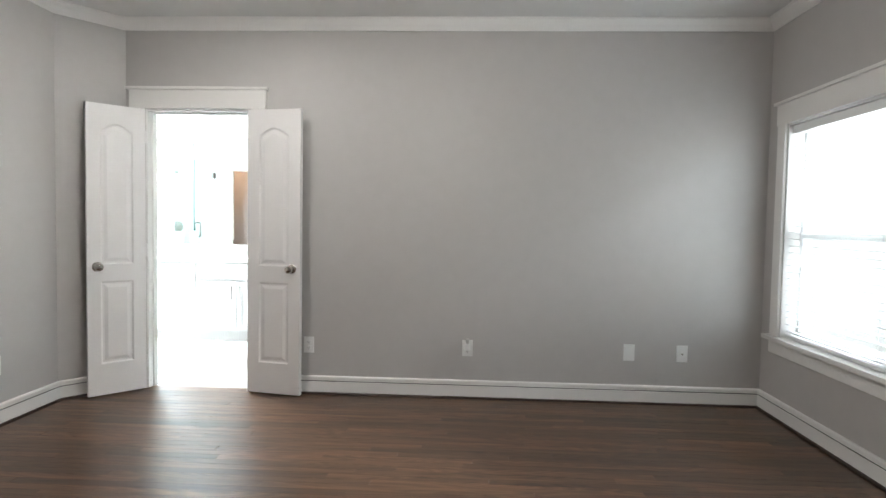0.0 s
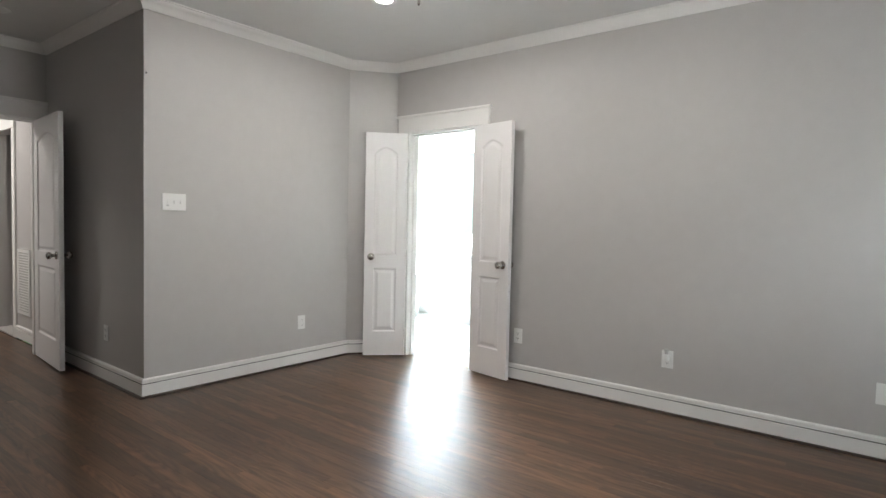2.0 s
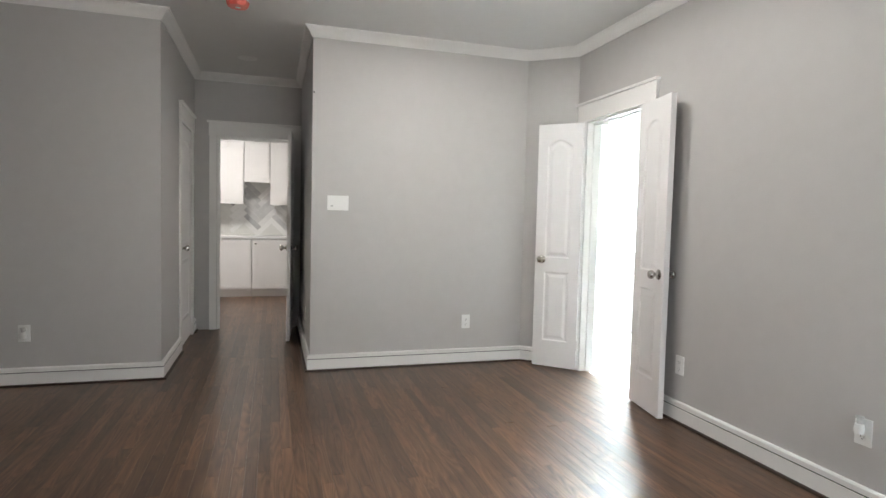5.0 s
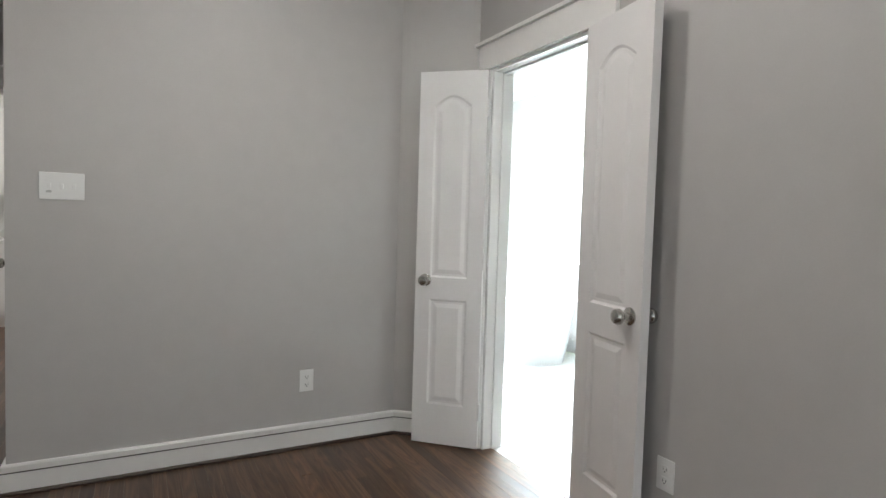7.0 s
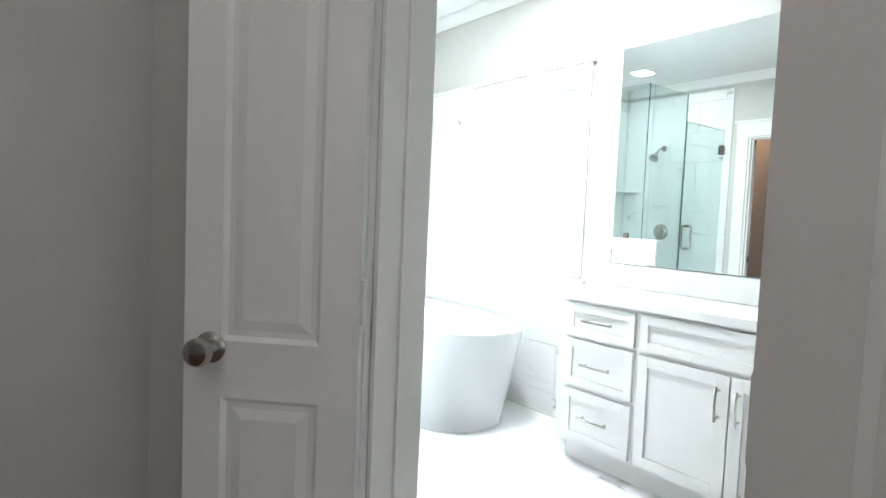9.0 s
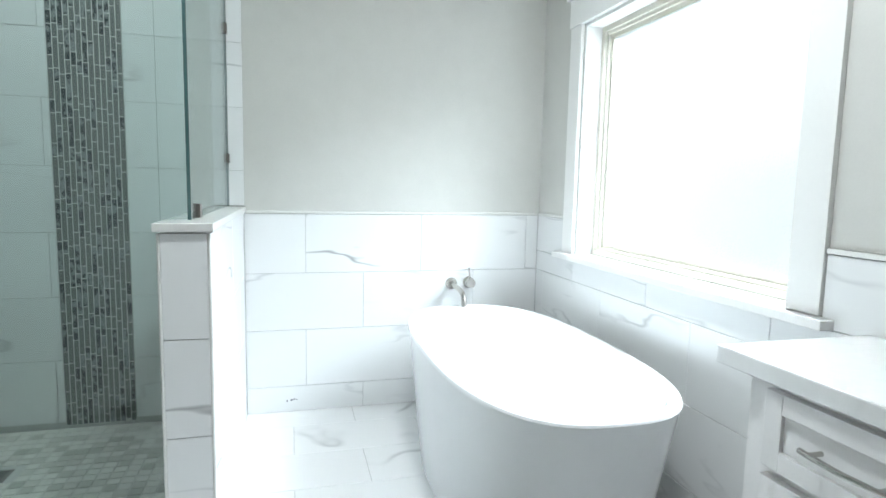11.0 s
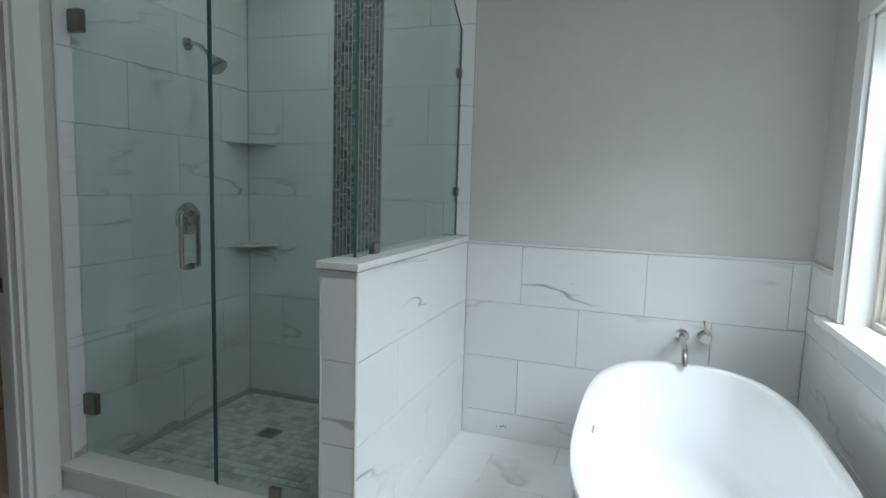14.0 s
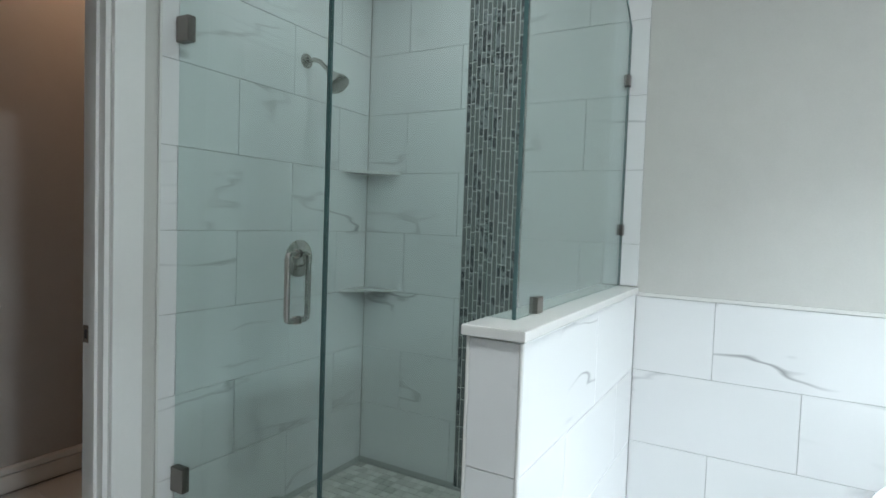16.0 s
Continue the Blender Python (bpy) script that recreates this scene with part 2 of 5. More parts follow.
def leaf_nodes(n, l, p, co):
    isl = n.new("ShaderNodeNewGeometry")
    r = n.new("ShaderNodeValToRGB")
    e = r.color_ramp.elements
    e[0].color, e[1].color = (0.03, 0.06, 0.02, 1), (0.10, 0.15, 0.05, 1)
    l.new(isl.outputs["Random Per Island"], r.inputs["Fac"])
    l.new(r.outputs["Color"], p.inputs["Base Color"])
    p.inputs["Roughness"].default_value = 0.6


PAINT = material("greige_eggshell_paint", (0.50, 0.484, 0.476), 0.46, grain=0.03, scale=160, bump=0.10, spread=0.05)
# copy of PAINT for the bath: paler, and rougher to remove the window's sheen
BPAINT = material("greige_paint_pale_matt_copy", (0.57, 0.562, 0.535), 0.85, grain=0.03, scale=160, bump=0.10, spread=0.05)
CEIL = material("ceiling_paint", (0.72, 0.72, 0.71), 0.8, grain=0.02, scale=120, bump=0.1)
TRIM = material("white_trim_paint", (0.80, 0.79, 0.775), 0.34, grain=0.015, scale=60, bump=0.04, spread=0.06)
DOORP = material("white_door_paint", (0.80, 0.785, 0.785), 0.38, grain=0.02, scale=90, bump=0.10, spread=0.05)
WOOD = material("stained_oak", (0.1, 0.05, 0.03), 0.3, build=wood_nodes)
GAP = material("dark_joint", (0.040, 0.021, 0.013), 0.7, grain=0.2, scale=80)
SHOE = material("dark_wood_edge", (0.030, 0.016, 0.010), 0.5, grain=0.3, scale=60)
MARBLE = material("veined_porcelain", (0.8, 0.8, 0.8), 0.16, build=vein_nodes)
GROUT = material("grey_grout", (0.50, 0.50, 0.49), 0.85, grain=0.08, scale=200, bump=0.2)
GROUTL = material("pale_grout", (0.60, 0.60, 0.58), 0.85, grain=0.08, scale=200, bump=0.2)
BARS = material("grey_glass_mosaic", (0.2, 0.2, 0.2), 0.15, build=glass_strip_nodes)
PEBB = material("tumbled_marble_mosaic", (0.6, 0.6, 0.57), 0.35, build=pebble_nodes)
QUARTZ = material("white_quartz", (0.78, 0.78, 0.78), 0.10, grain=0.03, scale=40)
CAP = material("cream_stone_cap", (0.74, 0.735, 0.71), 0.2, grain=0.03, scale=50)
TUBM = material("white_acrylic", (0.82, 0.825, 0.83), 0.12, grain=0.008, scale=20, coat=0.3)
NICKEL = material("brushed_nickel", (0.52, 0.50, 0.47), 0.24, 1.0, grain=0.05, scale=300, spread=0.06)
CHROME = material("chrome", (0.75, 0.75, 0.76), 0.08, 1.0, grain=0.02, scale=100)
BRONZE = material("dark_nickel", (0.23, 0.21, 0.195), 0.3, 1.0, grain=0.05, scale=300)
GLASS = material("clear_glass", (1, 1, 1), build=clear_nodes((0.97, 0.985, 0.98)))
GLASSG = material("shower_glass", (1, 1, 1), build=clear_nodes((0.89, 0.945, 0.935)))
EDGE = material("glass_edge", (0.06, 0.12, 0.12), 0.12, grain=0.1, scale=60)
FROST = material("frosted_glass", (0.93, 0.95, 0.97), 0.3, build=frosted_nodes)
MIRROR = material("mirror_silver", (0.90, 0.92, 0.92), 0.015, 1.0)
PLASTIC = material("white_plastic", (0.82, 0.82, 0.81), 0.35, grain=0.01, scale=60)
DARKP = material("dark_slot", (0.05, 0.05, 0.05), 0.6, grain=0.05, scale=60)
VINYL = material("almond_vinyl", (0.62, 0.59, 0.52), 0.45, grain=0.03, scale=60)
SLAT = material("white_blind_slat", (0.80, 0.81, 0.81), 0.42, grain=0.02, scale=60)
RED = material("red_dust_cover", (0.62, 0.10, 0.07), 0.45, grain=0.04, scale=60)
BLADE = material("grey_brown_blade", (0.125, 0.108, 0.095), 0.5, grain=0.18, scale=50)
HERR = material("grey_marble_herringbone", (0.5, 0.5, 0.5), 0.25, build=herringbone_nodes)
FENCE = material("weathered_fence_wood", (0.42, 0.30, 0.19), 0.8, grain=0.25, scale=12, bump=0.3)
GRASS = material("lawn", (0.09, 0.13, 0.04), 0.9, grain=0.4, scale=6, bump=0.5)
LEAF = material("tree_leaves", (0.06, 0.1, 0.03), 0.6, build=leaf_nodes)
BARK = material("bark", (0.12, 0.09, 0.06), 0.9, grain=0.3, scale=20, bump=0.6)
SPOT = material("dark_speck", (0.03, 0.03, 0.06), 0.7, grain=0.1, scale=60)


def glow(name, colour, strength):
    m = material(name, colour, 0.4)
    p = m.node_tree.nodes["Principled BSDF"]
    p.inputs["Emission Color"].default_value = (*colour, 1)
    p.inputs["Emission Strength"].default_value = strength
    return m


GLOBE = glow("lit_glass_bowl", (1.0, 0.95, 0.86), 5.0)
LED = glow("lit_diffuser", (1.0, 0.98, 0.95), 9.0)


# ---------- building helpers ----------
def box(bm, x0, x1, y0, y1, z0, z1, bevel=0.0):
    r = bmesh.ops.create_cube(bm, size=1)
    vs = r["verts"]
    bmesh.ops.scale(bm, vec=(x1 - x0, y1 - y0, z1 - z0), verts=vs)
    bmesh.ops.translate(bm, vec=((x0 + x1) / 2, (y0 + y1) / 2, (z0 + z1) / 2), verts=vs)
    if bevel:
        es = list({e for v in vs for e in v.link_edges})
        bmesh.ops.bevel(bm, geom=es, offset=bevel, segments=2, profile=0.6, affect="EDGES")
    return bm


def boxes(*specs, bevel=0.0):
    bm = bmesh.new()
    for s in specs:
        box(bm, *s, bevel=bevel)
    return bm


def finish(name, bm, mat, smooth=False):
    bmesh.ops.recalc_face_normals(bm, faces=bm.faces)
    me = bpy.data.meshes.new(name)
    bm.to_mesh(me)
    bm.free()
    me.materials.append(mat)
    if smooth:
        me.shade_smooth()
        me.set_sharp_from_angle(angle=radians(38))
    return me


def part(name, bm, mat, parent, label="", smooth=False):
    ob = new(name, bm if isinstance(bm, bpy.types.Mesh) else finish(name, bm, mat, smooth))
    if parent:
        ob.parent = parent
        ob.matrix_parent_inverse = BASE[parent.name].inverted()
        BASE[ob.name] = Matrix.Identity(4) if ob.name not in BASE else BASE[ob.name]
    if label:
        ob["label"] = label
    return ob


BASE = {}


def thing(name, at, label, category, group="", kind=""):
    ob = new(name)
    ob.empty_display_size = 0.05
    ob.location = at
    BASE[ob.name] = Matrix.Translation(at)
    return tagged(ob, label, category, group, kind)


def solid(name, bm, mat, label="", category="", kind="structure", smooth=False):
    ob = new(name, finish(name, bm, mat, smooth))
    BASE[ob.name] = Matrix.Identity(4)
    return tagged(ob, label, category, "", kind)


def prism(bm, pts, z0, z1):
    lo = [bm.verts.new((x, y, z0)) for x, y in pts]
    hi = [bm.verts.new((x, y, z1)) for x, y in pts]
    bm.faces.new(lo), bm.faces.new(hi)
    for i in range(len(pts)):
        j = (i + 1) % len(pts)
        bm.faces.new((lo[i], lo[j], hi[j], hi[i]))
    return bm


def lathe(bm, prof, m=None, seg=24):
    """Turns (radius, height) pairs about z."""
    m = m or Matrix.Identity(4)
    rings = []
    for r, h in prof:
        rings.append([bm.verts.new(m @ Vector((r * math.cos(2 * math.pi * k / seg), r * math.sin(2 * math.pi * k / seg), h))) for k in range(seg)])
    for a, b in zip(rings, rings[1:]):
        for k in range(seg):
            bm.faces.new((a[k], a[(k + 1) % seg], b[(k + 1) % seg], b[k]))
    bm.faces.new(rings[0]), bm.faces.new(rings[-1])
    return bm


def tube(bm, pts, r, seg=12):
    pts = [Vector(p) for p in pts]
    rings, up = [], None
    for i, p in enumerate(pts):
        d = (pts[min(i + 1, len(pts) - 1)] - pts[max(i - 1, 0)]).normalized()
        if up is None:
            up = d.orthogonal().normalized()
        up = (up - d * up.dot(d)).normalized()
        side = d.cross(up)
        rings.append([bm.verts.new(p + r * (up * math.cos(2 * math.pi * k / seg) + side * math.sin(2 * math.pi * k / seg))) for k in range(seg)])
    for a, b in zip(rings, rings[1:]):
        for k in range(seg):
            bm.faces.new((a[k], a[(k + 1) % seg], b[(k + 1) % seg], b[k]))
    bm.faces.new(rings[0]), bm.faces.new(rings[-1])
    return bm


def sweep(bm, path, prof, closed=False):
    """Carries a profile of (distance into the room, height) along a plan line with the room on its left."""
    n = len(path)
    P = [Vector(p) for p in path]
    rings = []
    for i in range(n):
        d0 = (P[i] - P[i - 1]).normalized() if (i or closed) else (P[1] - P[0]).normalized()
        d1 = (P[(i + 1) % n] - P[i]).normalized() if (i < n - 1 or closed) else d0
        n0, n1 = Vector((-d0.y, d0.x)), Vector((-d1.y, d1.x))
        mit = (n0 + n1).normalized()
        mit /= max(0.3, mit.dot(n0))
        rings.append([bm.verts.new((P[i].x + mit.x * a, P[i].y + mit.y * a, h)) for a, h in prof])
    k = len(prof)
    for i in range(n if closed else n - 1):
        a, b = rings[i], rings[(i + 1) % n]
        for j in range(k):
            bm.faces.new((a[j], a[(j + 1) % k], b[(j + 1) % k], b[j]))
    if not closed:
        bm.faces.new(rings[0]), bm.faces.new(rings[-1])
    return bm


H = 2.692
CROWN = [(0, H - 0.077), (0.010, H - 0.077), (0.012, H - 0.070), (0.021, H - 0.063), (0.025, H - 0.049), (0.042, H - 0.029), (0.054, H - 0.019), (0.057, H - 0.010), (0.066, H - 0.007), (0.066, H), (0, H)]
BASEP = [(0, 0.014), (0.022, 0.014), (0.022, 0.091), (0.004, 0.092), (0.004, 0.097), (0.020, 0.098), (0.020, 0.122), (0.013, 0.130), (0, 0.130)]
SHOEP = [(0, 0.001), (0.040, 0.001), (0.040, 0.007), (0.034, 0.0138), (0, 0.0138)]

# ---------- walls and ceilings ----------
YD, XW, XE = 4.0, -2.13, 2.74          # door wall, west wall, window wall of the bedroom
DX0, DX1, DH = -1.70, -0.915, 2.055    # doorway to the bath
T = 0.12
BX, BY = -4.615, 6.07                  # tub wall and window wall of the bath

solid("wall_north", boxes((-1.845, DX0, YD, YD + T, 0, H), (DX1, 3.62, YD, YD + T, 0, H), (DX0, DX1, YD, YD + T, DH, H)), PAINT)
solid("wall_chamfer", prism(bmesh.new(), [(-1.845, 4.0), (-1.845, 4.12), (-1.90, 4.12), (-2.25, 3.70), (-2.25, 3.66), (-2.13, 3.66)], 0, H), PAINT)
bm = boxes((XW - T, XW, 1.84 + T, 3.66, 0, H), (-4.12, XW, 1.84, 1.84 + T, 0, H), bevel=0)
solid("wall_west", bm, PAINT)
solid("wall_hall_end", boxes((-4.12, -4.0, 0.5, 0.985, 0, H), (-4.12, -4.0, 1.765, 1.84, 0, H), (-4.12, -4.0, 0.985, 1.765, 2.05, H)), PAINT)
solid("wall_hall_south", boxes((-4.0, -3.745, 0.765 - T, 0.765, 0, H), (-3.045, XW, 0.765 - T, 0.765, 0, H), (-3.745, -3.045, 0.765 - T, 0.765, 2.05, H)), PAINT)
solid("wall_west_lower", boxes((XW - T, XW, -1.72, 0.765 - T, 0, H)), PAINT)
solid("wall_south", boxes((XW, 3.62, -1.72, -1.60, 0, H)), PAINT)
WY0, WY1, WZ0, WZ1 = 2.02, 3.77, 0.545, 1.945
solid("wall_east", boxes((XE, XE + 0.16, WY1, YD, 0, H), (XE, XE + 0.16, 1.75, WY0, 0, H), (XE, XE + 0.16, WY0, WY1, 0, WZ0 - 0.03), (XE, XE + 0.16, WY0, WY1, WZ1, H),
                         (XE + 0.16, 3.62, 1.75, 1.87, 0, H), (3.50, 3.62, -1.60, 1.75, 0, H)), PAINT)
solid("ceiling_bedroom", boxes((XW - T, 3.62, -1.72, YD + T, H, H + 0.1), (-4.12, XW - T, 0.5, 1.96, H, H + 0.1)), CEIL)
ROOM = [(XE, YD), (-1.845, YD), (XW, 3.66), (XW, 1.84), (-4.0, 1.84), (-4.0, 0.765), (XW, 0.765), (XW, -1.60), (3.50, -1.60), (3.50, 1.75), (XE, 1.75)]
solid("crown_moulding", sweep(bmesh.new(), ROOM, CROWN, True), TRIM, smooth=True)
for run in ([(3.5, -1.6), (3.5, 1.75), (XE, 1.75), (XE, YD), (DX1 + 0.11, YD)], [(-1.83, 4.0), (-1.845, YD), (XW, 3.66), (XW, 1.84), (-3.98, 1.84)],
            [(-2.96, 0.765), (XW, 0.765), (XW, -1.60), (3.5, -1.6)], [(-3.98, 0.765), (-3.83, 0.765)]):
    solid("baseboard", sweep(bmesh.new(), run, BASEP), TRIM)
    solid("shoe_trim", sweep(bmesh.new(), run, SHOEP), SHOE)
    # dark strip laid in the baseboard groove to stand in for its shade
    solid("baseboard_groove_shade", sweep(bmesh.new(), run, [(0.0045, 0.0925), (0.0195, 0.0925), (0.0195, 0.0966), (0.0045, 0.0966)]), DARKP)

# bath walls
X0, X1, Z0, Z1 = -4.17, -2.90, 0.875, 1.985     # bath window
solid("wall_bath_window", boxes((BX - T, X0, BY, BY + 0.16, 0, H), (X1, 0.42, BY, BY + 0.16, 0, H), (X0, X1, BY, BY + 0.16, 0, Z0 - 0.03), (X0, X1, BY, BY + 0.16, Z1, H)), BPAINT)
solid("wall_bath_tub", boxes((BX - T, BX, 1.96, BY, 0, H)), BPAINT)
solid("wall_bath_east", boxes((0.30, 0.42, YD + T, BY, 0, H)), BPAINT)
TX0, TX1 = -3.25, -2.79              # doorway to the toilet room
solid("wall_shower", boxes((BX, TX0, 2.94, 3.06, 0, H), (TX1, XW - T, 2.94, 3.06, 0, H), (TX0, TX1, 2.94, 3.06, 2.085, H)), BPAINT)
solid("ceiling_bath", boxes((BX - T, XW - T, 1.96, YD + T, H, H + 0.1), (BX - T, 0.42, YD + T, BY + 0.16, H, H + 0.1)), CEIL)
solid("crown_bath", sweep(bmesh.new(), [(0.30, BY), (BX, BY), (BX, 3.06), (XW - T, 3.06), (XW - T, 3.70), (-1.90, YD + T), (0.30, YD + T)], CROWN, True), TRIM, smooth=True)
solid("baseboard_bath", sweep(bmesh.new(), [(TX1 + 0.1, 3.06), (XW - T, 3.06), (XW - T, 3.70), (-1.90, YD + T), (-1.82, YD + T)], BASEP), TRIM)
solid("baseboard_bath_east", sweep(bmesh.new(), [(DX1 + 0.12, YD + T), (0.30, YD + T), (0.30, 5.5)], BASEP), TRIM)
solid("baseboard_toilet", sweep(bmesh.new(), [(TX0 - 0.02, 2.94), (BX, 2.94), (BX, 1.96), (XW - T, 1.96), (XW - T, 2.94), (TX1 + 0.02, 2.94)], BASEP), TRIM)
solid("wall_kitchen", boxes((-7.22, -7.10, -1.2, 2.0, 0, H), (-7.10, -4.12, -1.32, -1.20, 0, H), (-7.10, -5.75, 1.86, 1.98, 0, H), (-5.05, -4.12, 1.86, 1.98, 0, H), (-5.75, -5.05, 1.86, 1.98, 2.08, H), (-4.12, -4.0, -1.2, 0.5, 0, H), (-5.9, -4.9, 2.6, 2.7, 0, H), (-5.9, -5.8, 1.98, 2.6, 0, H), (-5.0, -4.9, 1.98, 2.6, 0, H), (-5.8, -5.0, 1.86, 2.6, -0.05, 0.001)), PAINT)
solid("ceiling_kitchen", boxes((-7.22, -4.12, -1.32, 2.7, H, H + 0.1)), CEIL)


# ---------- doors ----------
def casing(name, axis, a0, a1, face, out, top, width=0.10, thick=0.018, cap=True, bottom=0.0):
    """Flat casing with a taller head and a small cap round an opening; axis 'x': the wall runs along x."""
    t = thing(name, ((a0 + a1) / 2, face, 0) if axis == "x" else (face, (a0 + a1) / 2, 0), "white painted flat trim round an opening", "trim", kind="structure")

    def bx(u0, u1, d0, d1, z0, z1):
        f0, f1 = sorted((face + out * d0, face + out * d1))
        return (u0, u1, f0, f1, z0, z1) if axis == "x" else (f0, f1, u0, u1, z0, z1)
    part("side_casing", boxes(bx(a0 - width, a0 - 0.004, 0, thick, bottom, top), bevel=0.002), TRIM, t)
    part("side_casing", boxes(bx(a1 + 0.004, a1 + width, 0, thick, bottom, top), bevel=0.002), TRIM, t)
    part("head_casing", boxes(bx(a0 - width - 0.006, a1 + width + 0.006, 0, thick + 0.005, top, top + 0.135), bevel=0.002), TRIM, t)
    if cap:
        part("head_cap", boxes(bx(a0 - width - 0.024, a1 + width + 0.024, 0, thick + 0.022, top + 0.135, top + 0.155), bevel=0.003), TRIM, t)
    return t


def knob(bm, x, y0, z, s):
    m = Matrix.Translation((x, y0, z)) @ Matrix.Rotation(radians(-90 * s), 4, "X")
    lathe(bm, [(0.001, 0.0), (0.032, 0.0), (0.033, 0.005), (0.028, 0.009), (0.014, 0.012), (0.012, 0.030), (0.020, 0.036), (0.0285, 0.046), (0.029, 0.056), (0.024, 0.066), (0.012, 0.071), (0.001, 0.072)], m, 24)
    return bm


def panel_outline(x0, x1, z0, z1, arch):
    if not arch:
        return [(x0, z0), (x1, z0), (x1, z1), (x0, z1)]
    pts = [(x0, z0), (x1, z0)]
    for k in range(13):
        u = k / 12
        pts.append((x1 + (x0 - x1) * u, z1 - arch + arch * math.sin(math.pi * u)))
    return pts


def inset(pts, d):
    cx, cz = sum(p[0] for p in pts) / len(pts), (min(p[1] for p in pts) + max(p[1] for p in pts)) / 2
    hw, hz = max(abs(p[0] - cx) for p in pts), max(abs(p[1] - cz) for p in pts)
    return [(cx + (p[0] - cx) * (1 - d / hw), cz + (p[1] - cz) * (1 - d / hz)) for p in pts]


def door_leaf(name, w, h, label, knob_at=1, t=0.035, knobs=True):
    """A moulded two-panel leaf: hinge at the origin, width along +x, thickness in y."""
    d = thing(name, (0, 0, 0), label, "door")
    st = min(0.115, w * 0.22)
    part("slab", boxes((0, w, -t / 2 + 0.009, t / 2 - 0.009, 0.0, h), bevel=0.0015), DOORP, d)
    zr = 0.80 * h / 2.03
    for s in (-1, 1):
        y = s * (t / 2 - 0.009)
        bm = bmesh.new()
        # face frame with two openings
        spans = [(0, st, 0, h), (w - st, w, 0, h), (st, w - st, 0, 0.22), (st, w - st, zr, zr + 0.12)]
        for x0, x1, z0, z1 in spans:
            box(bm, x0, x1, min(y, y + s * 0.009), max(y, y + s * 0.009), z0, z1)
        top = panel_outline(st, w - st, zr + 0.12, h - 0.13, 0.055)[2:]
        f = [bm.verts.new((px, y + s * 0.009, pz)) for px, pz in top + [(st, h), (w - st, h)]]
        bm.faces.new(f)
        b = [bm.verts.new((px, y, pz)) for px, pz in top]
        for i in range(len(top) - 1):
            bm.faces.new((f[i], f[i + 1], b[i + 1], b[i]))
        bm.faces.new((f[-2], f[-1], bm.verts.new((w - st, y, h)), bm.verts.new((st, y, h))))
        part("face_frame", bm, DOORP, d)
        for nm, ol in (("upper_panel", panel_outline(st, w - st, zr + 0.12, h - 0.13, 0.055)), ("lower_panel", panel_outline(st, w - st, 0.22, zr, 0))):
            bm = bmesh.new()
            loops = []
            for ins, lift in ((0.0, 0.0085), (0.010, 0.0005), (0.022, 0.0005), (0.044, 0.0075)):
                loops.append([bm.verts.new((px, y + s * lift, pz)) for px, pz in inset(ol, max(ins, 1e-4))])
            for a, b2 in zip(loops, loops[1:]):
                for i in range(len(a)):
                    j = (i + 1) % len(a)
                    bm.faces.new((a[i], a[j], b2[j], b2[i]))
            bm.faces.new(loops[-1])
            part(nm, bm, DOORP, d)
        if knobs:
            bm = knob(bmesh.new(), w - 0.06 if knob_at else 0.06, s * t / 2, 0.905, s)
            part("knob", bm, NICKEL, d, "brushed nickel knob", True)
    for z in (0.2, h / 2, h - 0.2):
        bm = tube(bmesh.new(), [(-0.006, t / 2, z - 0.045), (-0.006, t / 2, z + 0.045)], 0.006, 8)
        box(bm, -0.004, 0.0005, -t / 2 + 0.003, t / 2, z - 0.045, z + 0.045)
        part("hinge", bm, DOORP, d)
    return d


def door_frame(name, axis, a0, a1, f0, f1, top):
    t = thing(name, ((a0 + a1) / 2, (f0 + f1) / 2, 0) if axis == "x" else ((f0 + f1) / 2, (a0 + a1) / 2, 0), "white painted door lining with stop strip", "door frame", kind="structure")

    def bx(u0, u1, g0, g1, z0, z1):
        return (u0, u1, g0, g1, z0, z1) if axis == "x" else (g0, g1, u0, u1, z0, z1)
    j = 0.016
    mid = (f0 + f1) / 2
    part("jamb", boxes(bx(a0, a0 + j, f0 - 0.001, f1 + 0.001, 0, top), bx(a0 + j, a0 + j + 0.010, mid - 0.008, mid + 0.026, 0, top - j)), TRIM, t)
    part("jamb", boxes(bx(a1 - j, a1, f0 - 0.001, f1 + 0.001, 0, top), bx(a1 - j - 0.010, a1 - j, mid - 0.008, mid + 0.026, 0, top - j)), TRIM, t)
    part("head_jamb", boxes(bx(a0 + j, a1 - j, f0 - 0.001, f1 + 0.001, top - j, top), bx(a0 + j, a1 - j, mid - 0.008, mid + 0.026, top - j - 0.010, top - j)), TRIM, t)
    return t


casing("door_trim_bath", "x", DX0, DX1, YD, -1, DH, 0.105)
casing("door_trim_bath_inner", "x", DX0, DX1, YD + T, 1, DH, 0.105)
door_frame("door_frame_bath", "x", DX0, DX1, YD, YD + T, DH)
LW = 0.372
dl = door_leaf("door_leaf", LW, 2.03, "open narrow white moulded leaf of a double door")
dl.matrix_basis = pose(-1.690, 3.968, 0.012, 0, 0, 180 + LEAF_L)
dr = door_leaf("door_leaf", 0.41, 2.03, "white moulded double door leaf folded back against the wall")
dr.matrix_basis = pose(-0.918, 3.965, 0.012, 0, 0, -LEAF_R)
hall_leaf = door_leaf("door_leaf_hall", 0.765, 2.02, "open white two-panel door beside the hallway wall")
hall_leaf.matrix_basis = pose(-3.985, 1.752, 0.012, 0, 0, -4.0)
closet = door_leaf("door_closet", 0.69, 2.02, "closed white two-panel door in the hallway")
